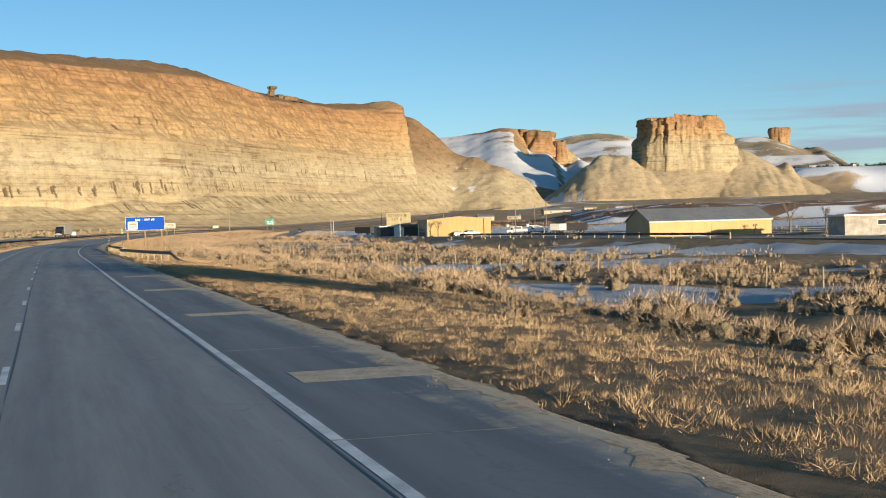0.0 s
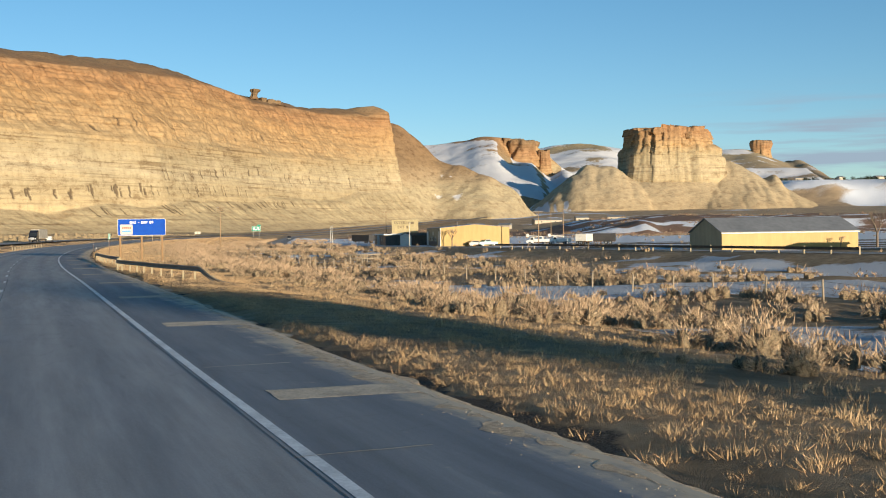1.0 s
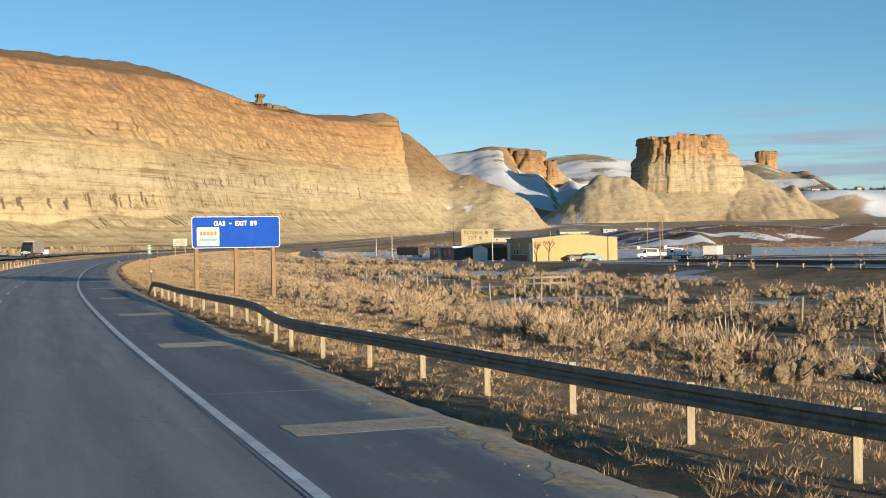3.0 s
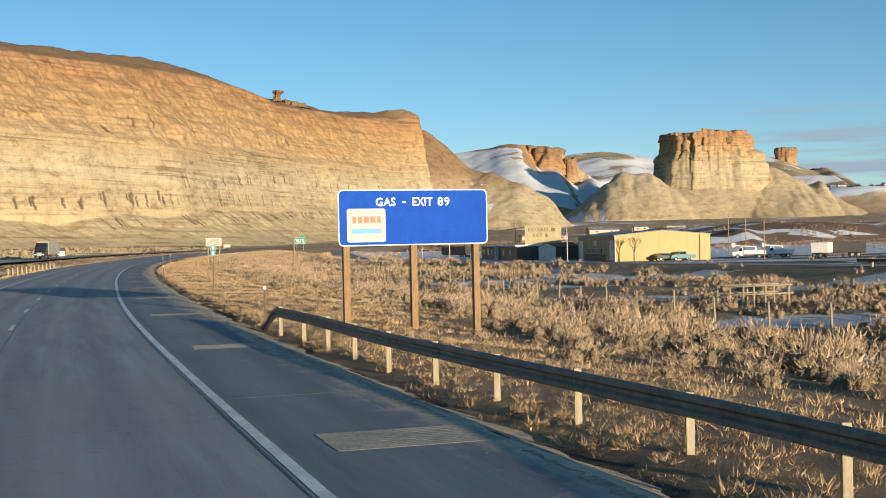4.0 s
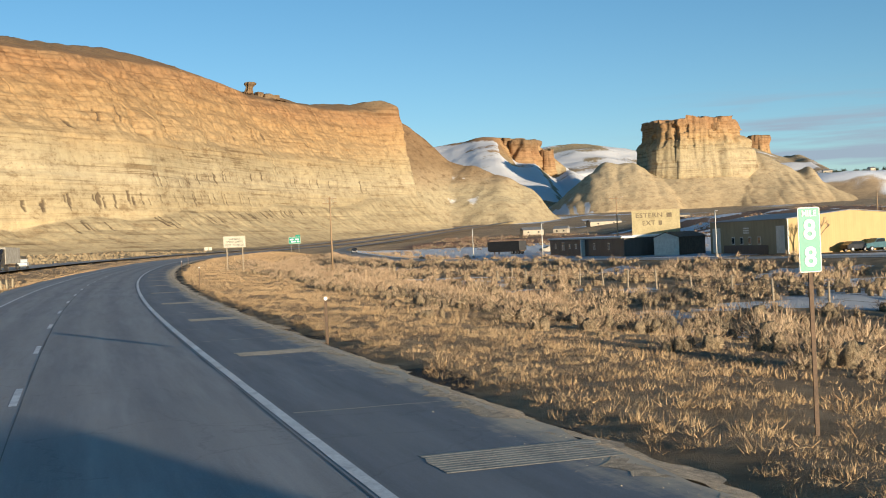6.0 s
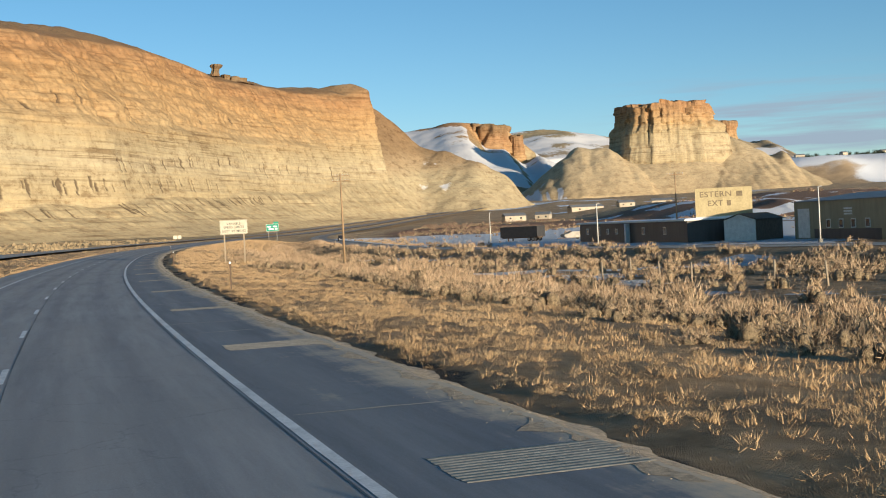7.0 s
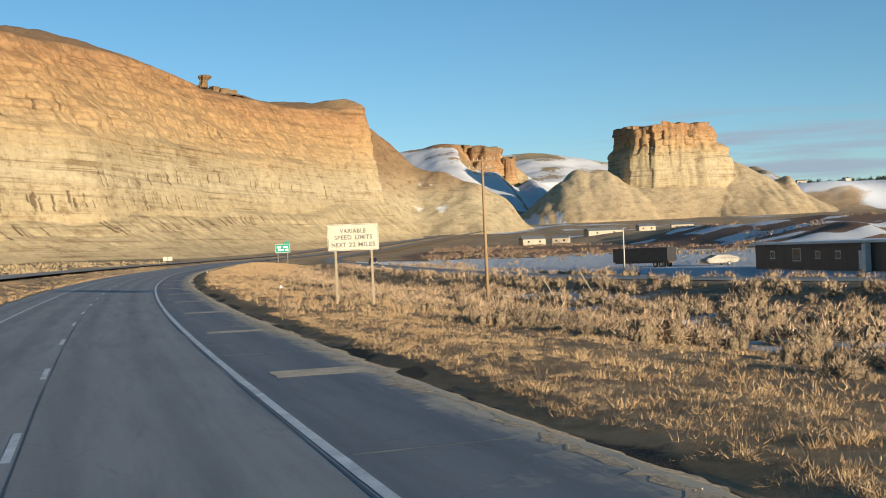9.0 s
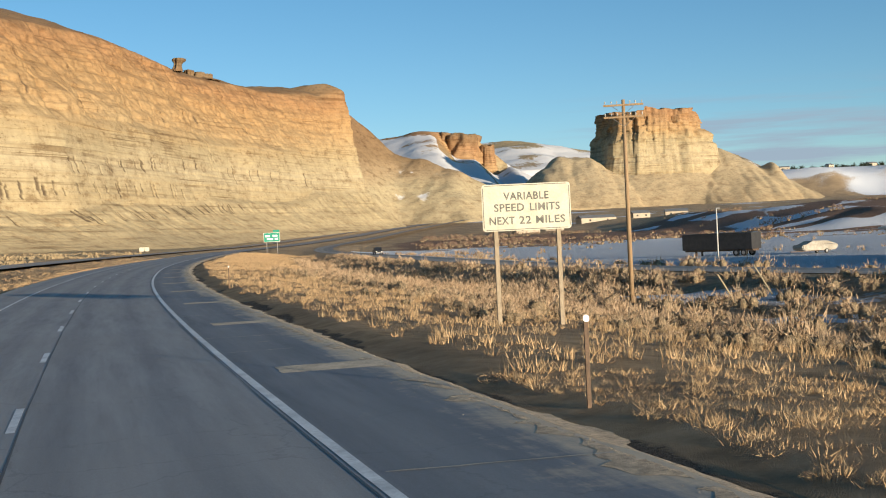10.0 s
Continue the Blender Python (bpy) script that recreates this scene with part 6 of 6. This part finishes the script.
def semi_truck():
    y = 405.0
    x = float(along(y, -28.0)[0])
    z0 = float(road_z(y)) + 0.5
    k = float(line_lean(y))
    t = thing("semi_truck", pose(x, y, z0, 0, 0, math.degrees(math.atan2(1, k)) - 180), "dark semi-trailer truck pulling a grey box on the opposite carriageway", "truck")
    bm = prism(bmesh.new(), [(0.9, 0.7), (5.4, 0.7), (5.6, 1.6), (4.3, 2.0), (3.7, 2.9), (2.2, 3.7), (0.9, 3.8)], -1.2, 1.2)
    bmesh.ops.bevel(bm, geom=list(bm.edges), offset=0.1, segments=2, affect="EDGES")
    cab = part("cab", bm, car_dark, t, "dark conventional cab")
    part("windscreen", prism(bmesh.new(), [(4.28, 2.06), (4.34, 2.08), (3.76, 2.86), (3.70, 2.84)], -1.0, 1.0), dark_glass, cab)
    part("grille", box_bm(5.6, 5.68, -0.55, 0.55, 0.8, 1.55, bevel=0.02), galvanised, cab)
    for s in (-0.9, 0.9):
        part("headlight", box_bm(5.52, 5.62, s - 0.18, s + 0.18, 1.0, 1.25, bevel=0.03), letter_white, cab)
    part("chassis", box_bm(-14.0, 5.0, -0.5, 0.5, 0.75, 1.05), rusty, t)
    trailer = part("trailer_box", box_bm(-14.5, 0.5, -1.28, 1.28, 1.2, 4.05, bevel=0.04), grey_plaster, t, "grey trailer box")
    part("side_skirt", box_bm(-9.5, -2.5, -1.22, -1.18, 0.5, 1.18), dull_steel, trailer)
    for xw in (4.4, -0.8, -2.1, -12.0, -13.3):
        for yw in (-1.0, 1.0):
            wheel(t, xw, yw, 0.5, 0.5, 0.32)


semi_truck()


# ---- overhead guide sign far along the road ----
def guide_sign(x, y, turn, label):
    z0 = gz(x, y)
    t = thing("guide_sign", pose(x, y, z0, 0, 0, turn), label, "road sign", "green guide signs")
    zm = 5.9 - z0
    panel = part("panel", prism(bmesh.new(), [(a, c + zm) for a, c in rounded(4.9, 2.8, 0.2)], -0.05, 0.0), sign_white, t)
    part("face", prism(bmesh.new(), [(a, c + zm) for a, c in rounded(4.7, 2.6, 0.16)], -0.058, -0.051), sign_green, panel, "green sheeting")
    tab = part("exit_tab", prism(bmesh.new(), [(a + 1.4, c + zm + 1.85) for a, c in rounded(2.0, 0.8, 0.1)], -0.05, 0.0), sign_green, t)
    for x0, x1, za, zb in ((-1.9, -0.5, 0.1, 0.7), (-1.5, 0.4, -0.8, -0.25), (0.3, 1.7, 0.1, 0.7), (0.9, 1.9, -0.8, -0.2)):
        part("lettering_bar", box_bm(x0, x1, -0.066, -0.059, zm + za, zm + zb), letter_white, panel)
    for dx in (-1.6, 1.6):
        part("post", box_bm(dx - 0.1, dx + 0.1, 0.002, 0.2, -0.5, zm + 1.2), dull_steel, t)
    return t


guide_sign(-128.0, 703.0, 4, "green exit guide sign on two posts")


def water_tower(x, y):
    """An unseen tank on legs, added to throw the long shadow over the road."""
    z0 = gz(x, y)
    t = thing("water_tower", pose(x, y, z0), "unseen tank on slim legs added to cast the road shadow", "water tower")
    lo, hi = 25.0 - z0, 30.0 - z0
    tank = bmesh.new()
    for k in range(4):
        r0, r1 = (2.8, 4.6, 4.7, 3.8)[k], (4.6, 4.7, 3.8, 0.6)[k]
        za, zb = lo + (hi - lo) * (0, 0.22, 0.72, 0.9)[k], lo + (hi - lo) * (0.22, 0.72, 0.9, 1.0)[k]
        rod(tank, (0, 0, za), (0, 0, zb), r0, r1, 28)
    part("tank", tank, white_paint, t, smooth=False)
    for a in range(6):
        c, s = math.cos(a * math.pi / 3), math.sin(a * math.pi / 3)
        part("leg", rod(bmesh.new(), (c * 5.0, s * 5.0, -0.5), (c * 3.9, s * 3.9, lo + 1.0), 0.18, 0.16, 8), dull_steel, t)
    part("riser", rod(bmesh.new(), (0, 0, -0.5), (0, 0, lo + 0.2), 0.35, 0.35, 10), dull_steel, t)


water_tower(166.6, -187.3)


def white_boards(x, y, n, w, h):
    z0 = gz(x, y)
    t = thing("notice_board", pose(x, y, z0, 0, 0, 8), "pale blank-looking roadside notice on short posts", "road sign", "notices beside the opposite carriageway")
    for k in range(n):
        x0 = k * (w + 0.2)
        part("panel", prism(bmesh.new(), [(a + x0, c + 1.9) for a, c in rounded(w, h, 0.06)], -0.03, 0.0), faded_white, t)
        part("post", box_bm(x0 - 0.06, x0 + 0.06, 0.002, 0.12, -0.4, 2.2), grey_wood, t)


white_boards(-184.0, 804.0, 2, 1.75, 1.6)


# ---- marker posts on the median ----
def marker_post(x, y):
    t = thing("marker_post", pose(x, y, gz(x, y)), "short pale marker post on the grassy median", "marker post", "row of marker posts on the median")
    part("post", box_bm(-0.09, 0.09, -0.05, 0.05, -0.3, 0.95, bevel=0.02), post_wood, t)
    return t


spots = [along(v, -13.6 + 0.012 * (v - 300)) for v in np.arange(282, 330, 4.2)]
first = marker_post(float(spots[0][0]), float(spots[0][1]))
for x, y in spots[1:]:
    copy_thing(first, pose(float(x), float(y), gz(x, y), RNG.uniform(-3, 3), RNG.uniform(-3, 3), 0))


# ---- wire fence across the field ----
def fence_post(x, y, h):
    t = thing("fence_post", pose(x, y, gz(x, y) - 0.05), "grey weathered wooden fence post in the sagebrush", "fence post", "posts of the field fence")
    part("post", rod(bmesh.new(), (0, 0, -0.4), (0, 0, 1.45), 0.075, 0.065, 9), grey_wood, t, smooth=True)
    return t


fence_x = hermite([(40, 39.5), (80, 21), (105, 10), (128, 1), (160, -14), (190, -28), (215, -36), (250, -44.8), (290, -54.6), (330, -63.3)])
ys = np.arange(52, 330, 5.4)
first = fence_post(float(fence_x(ys[0])), float(ys[0]), 1.4)
tops = []
for k, y in enumerate(ys):
    x = float(fence_x(y)) + RNG.uniform(-0.15, 0.15)
    if k:
        copy_thing(first, pose(x, float(y), gz(x, y) - 0.05 + RNG.uniform(-0.12, 0.1), RNG.uniform(-4, 4), RNG.uniform(-4, 4), RNG.uniform(0, 90)))
    tops.append((x, float(y), gz(x, y)))
wires = thing("fence_wire", pose(0, 0, 0), "thin rusty barbed wire strands between fence posts", "fence wire")
for h in (0.5, 0.85, 1.2):
    bm = bmesh.new()
    for p, q in zip(tops, tops[1:]):
        rod(bm, (p[0], p[1], p[2] + h), (q[0], q[1], q[2] + h), 0.008, 0.008, 4)
    part("strand", bm, rusty, wires)


# ---- a small timber corral beside the fence ----
def corral(x, y):
    t = thing("corral", pose(x, y, gz(x, y), 0, 0, 8), "small weathered timber corral in the sagebrush", "corral")
    spots = [(0, 0), (0.9, 0), (1.7, 0), (2.5, 0), (4.2, 0), (0, 2.6), (2.2, 2.6), (4.2, 2.6)]
    for px, py in spots:
        h = 1.55 + RNG.uniform(-0.12, 0.15)
        part("post", rod(bmesh.new(), (px, py, -0.4), (px + RNG.uniform(-0.05, 0.05), py, h), 0.085, 0.075, 9), grey_wood, t, smooth=True)
    for py in (0, 2.6):
        for z in (0.85, 1.42):
            part("rail", rod(bmesh.new(), (-0.2, py - 0.1, z), (4.5, py - 0.1, z + 0.06), 0.05, 0.045, 8), grey_wood, t, smooth=True)


corral(-29.0, 216.0)


# ---- bridge rail of the frontage road ----
def bridge_rail():
    t = thing("bridge_rail", pose(0, 0, 0), "dark steel guardrail on pale posts along the frontage road bridge", "guardrail")
    ys = np.arange(180, 264, 2.0)
    pts = [front_at(v, -3.9) for v in ys]
    for z0, z1 in ((0.45, 0.80),):
        verts, faces = [], []
        for (x, y), v in zip(pts, ys):
            z = float(front_z(v))
            verts += [(float(x), float(y), z + z0), (float(x), float(y), z + z1), (float(x) + 0.09, float(y), z + z1), (float(x) + 0.09, float(y), z + z0)]
        for i in range(len(ys) - 1):
            for j in range(4):
                faces.append((4 * i + j, 4 * i + (j + 1) % 4, 4 * i + 4 + (j + 1) % 4, 4 * i + 4 + j))
        mesh_object("beam", verts, faces, rusty, t, False)
    for v in ys[::2]:
        x, y = front_at(v, -3.78)
        x, y = float(x), float(y)
        part("post", box_bm(x - 0.09, x + 0.09, y - 0.09, y + 0.09, float(front_z(v)) - 1.0, float(front_z(v)) + 0.9), post_wood, t)
    x0, y0 = (float(c) for c in front_at(236, -4.3))
    x1, y1 = (float(c) for c in front_at(252, -4.3))
    c = thing("culvert_headwall", pose(x0, y0, float(front_z(244)) - 2.4, 0, 0, turn_of((x0, y0), (x1, y1))), "stained concrete culvert headwall below the frontage road", "culvert")
    w = math.dist((x0, y0), (x1, y1))
    part("lintel", box_bm(0, w, 0, 0.5, 1.3, 2.3), concrete, c)
    for xx in (0, w / 2 - 0.2, w - 0.4):
        part("pier", box_bm(xx, xx + 0.4, 0.003, 0.497, -0.6, 1.297), concrete, c)


bridge_rail()


# ---- bare trees ----
bark = worn("grey_brown_bark", (0.10, 0.075, 0.055), (0.26, 0.20, 0.145), 4, 0.9, stretch=(3, 3, 0.6), grain=0.6)


def bare_tree(x, y, h, seed, label, spread=0.55):
    rr = random.Random(seed)
    t = thing("bare_tree", pose(x, y, gz(x, y) - 0.1), label, "tree")
    trunk, crown = bmesh.new(), bmesh.new()

    def grow(p, d, n, r, level):
        q = p + d * n
        rod(trunk if level < 2 else crown, p, q, r, r * 0.7, 8 if level < 2 else 4)
        if level >= 5:
            return
        for _ in range(3 if level < 4 else 4):
            a = Vector((rr.uniform(-1, 1), rr.uniform(-1, 1), rr.uniform(-0.15, 0.9)))
            nd = (d + a * spread * (1.0 if level else 0.8)).normalized()
            grow(p + d * n * rr.uniform(0.65, 1.0), nd, n * rr.uniform(0.58, 0.8), r * 0.55, level + 1)

    grow(Vector((0, 0, 0)), Vector((0, 0, 1)), h * 0.30, h * 0.028, 0)
    part("trunk", trunk, bark, t)
    part("crown", crown, bark, t, "fine bare twigs")


bare_tree(-15.7, 366.3, 6.2, 5, "leafless tree before the yellow workshop wall")
bare_tree(60.5, 249.0, 9.0, 8, "large leafless cottonwood beside the storage barn")
bare_tree(69.0, 254.0, 7.0, 9, "leafless cottonwood behind the barn")
bare_tree(51.6, 240.8, 3.2, 12, "small bare shrub tree against the barn wall")
bare_tree(76.0, 242.0, 6.0, 15, "leafless tree near the white shed")


# ---- patches and seams on the shoulder ----
patch_mat = worn("sandy_shoulder_patch", (0.32, 0.275, 0.215), (0.56, 0.47, 0.35), 2.2, 0.9, grain=0.5, distance=0.01)
seam_mat = worn("pale_crack_filler", (0.34, 0.30, 0.25), (0.52, 0.45, 0.36), 2.0, 0.9, grain=0.3)
tar_mat = worn("black_tar_seam", (0.012, 0.012, 0.013), (0.03, 0.03, 0.03), 2.0, 0.5, grain=0.2)


def patch(name, y, u0, u1, w, mat, label, skew=0.0):
    us = np.linspace(u0, u1, 14)
    half = w / 2 * (0.75 + 0.9 * (vnoise(us * 1.9, y, 55) + 0.5) * 0.6)
    half[0] *= 0.7
    sk = skew * (us - u0)
    Y = np.stack([y + sk - half + 0.05 * vnoise(us * 3, y, 56), y + sk + half + 0.05 * vnoise(us * 3, y + 9, 57)])
    U = np.stack([us, us])
    X, Yp = along(Y, U)
    return tagged(grid_mesh(name, X, Yp, road_z(Y) + 0.007, mat), label, "road patch", "shoulder patches", "structure")


def rumble(y, u0, u1, grooves):
    """Milled rumble strip: a low ribbed sheet across the shoulder, sand in its grooves."""
    pitch = 0.135
    us = np.linspace(u0, u1, 16)
    vs = np.arange(grooves * 4 + 1) * pitch / 4
    U, Vv = np.meshgrid(us, vs, indexing="ij")
    ends = 0.06 * fbm(Vv * 3, 0 * U + y, 2, 58)
    U = np.where(U == us[-1], U + ends * 4, np.where(U == us[0], U + ends, U))
    Z = 0.003 + 0.009 * np.maximum(0, np.sin(Vv / pitch * 2 * math.pi))
    Y = y + Vv - grooves * pitch / 2
    X, Yp = along(Y, U)
    return tagged(grid_mesh("rumble_strip", X, Yp, road_z(Y) + Z, patch_mat), "sandy ribbed rumble strip milled across the shoulder", "rumble strip", "rumble strips on the shoulder", "structure")


s0 = float(np.interp(22.2, ry, ARC))
for k in range(-1, 30):
    y = float(np.interp(s0 + 16.63 * k, ARC, ry))
    rumble(y, 0.75 + RNG.uniform(-0.1, 0.2), RNG.uniform(2.9, 3.3), int(RNG.integers(8, 12)))
    patch("shoulder_seam", y + 5.2 + RNG.uniform(-1, 1), 0.2, RNG.uniform(1.6, 3.0), 0.06, seam_mat, "pale sealed crack across the shoulder", RNG.uniform(-0.1, 0.1))
    if k % 2:
        patch("shoulder_seam", y + 9.8 + RNG.uniform(-1, 1), -0.2, RNG.uniform(1.2, 2.4), 0.05, seam_mat, "pale sealed crack across the shoulder", RNG.uniform(-0.1, 0.1))
for y0, y1, u in ((-30, 480, -0.16), (-30, 480, -4.05)):
    ys = np.arange(y0, y1, 1.5)
    U = np.stack([u - 0.014 + 0.03 * vnoise(ys / 3, 0 * ys, 12), u + 0.014 + 0.03 * vnoise(ys / 2.4, 0 * ys + 4, 13)])
    X, Yp = along(np.stack([ys, ys]), U)
    tagged(grid_mesh("tar_seam", X, Yp, road_z(np.stack([ys, ys])) + 0.005, tar_mat), "thin dark seam along the asphalt lane", "road seam", "road seams", "structure")


# ---- far houses and dark trees on the bench, low buildings across the flats ----
def far_house(x, y, w, d, h, wall, roof, label, z=None):
    z0 = gz(x, y) if z is None else z
    t = thing("far_house", pose(x, y, z0, 0, 0, RNG.uniform(-25, 25)), label, "house", "far houses")
    part("wall", box_bm(-w / 2, w / 2, -d / 2, d / 2, -2.0, h), wall, t)
    bm = prism(bmesh.new(), [(-d / 2 - 0.4, h), (d / 2 + 0.4, h), (0, h + d * 0.25)], -w / 2 - 0.3, w / 2 + 0.3)
    bmesh.ops.transform(bm, matrix=Matrix(((0, 1, 0, 0), (1, 0, 0, 0), (0, 0, 1, 0.003), (0, 0, 0, 1))), verts=bm.verts)
    bmesh.ops.reverse_faces(bm, faces=bm.faces)
    part("roof", bm, roof, t)
    for k in (-1, 1):
        win = part("window", box_bm(k * w * 0.25 - 0.6, k * w * 0.25 + 0.6, -d / 2 - 0.06, -d / 2 - 0.003, 1.0, 2.1), dark_glass, t)


tan_wall = worn("tan_house_wall", (0.36, 0.30, 0.22), (0.50, 0.43, 0.33), 0.5, 0.8, grain=0)
house_spots = []
for k in range(16):
    house_spots.append((RNG.uniform(530, 900), RNG.uniform(2075, 2170)))
for k, (x, y) in enumerate(house_spots):
    far_house(x, y, RNG.uniform(9, 16), RNG.uniform(7, 9), RNG.uniform(3, 4.5), tan_wall if k % 3 else white_paint, grey_roof, "small house on the distant bench")
for x, y, w in ((-5.0, 1010.0, 14.0), (60.0, 1130.0, 26.0), (92.0, 1140.0, 12.0), (128.0, 1180.0, 16.0), (20.0, 1060.0, 10.0)):
    far_house(x, y, w, 8.0, 3.0, tan_wall, grey_roof, "low pale building across the river flats")

juniper = plant_material("dark_evergreen", (0.015, 0.022, 0.014), (0.03, 0.04, 0.024), (0.055, 0.065, 0.04))
pts = []
for k in range(130):
    x, y = RNG.uniform(510, 960), RNG.uniform(2070, 2200)
    pts.append((x, y, gz(x, y)))
pts = np.array(pts)
scatter("far_trees", pts, RNG.uniform(4, 9, len(pts)), [leafy_mound(60, 3, rng, 0.2) for _ in range(4)], juniper, "dark trees among the distant houses", "trees", (0.7, 1.3))
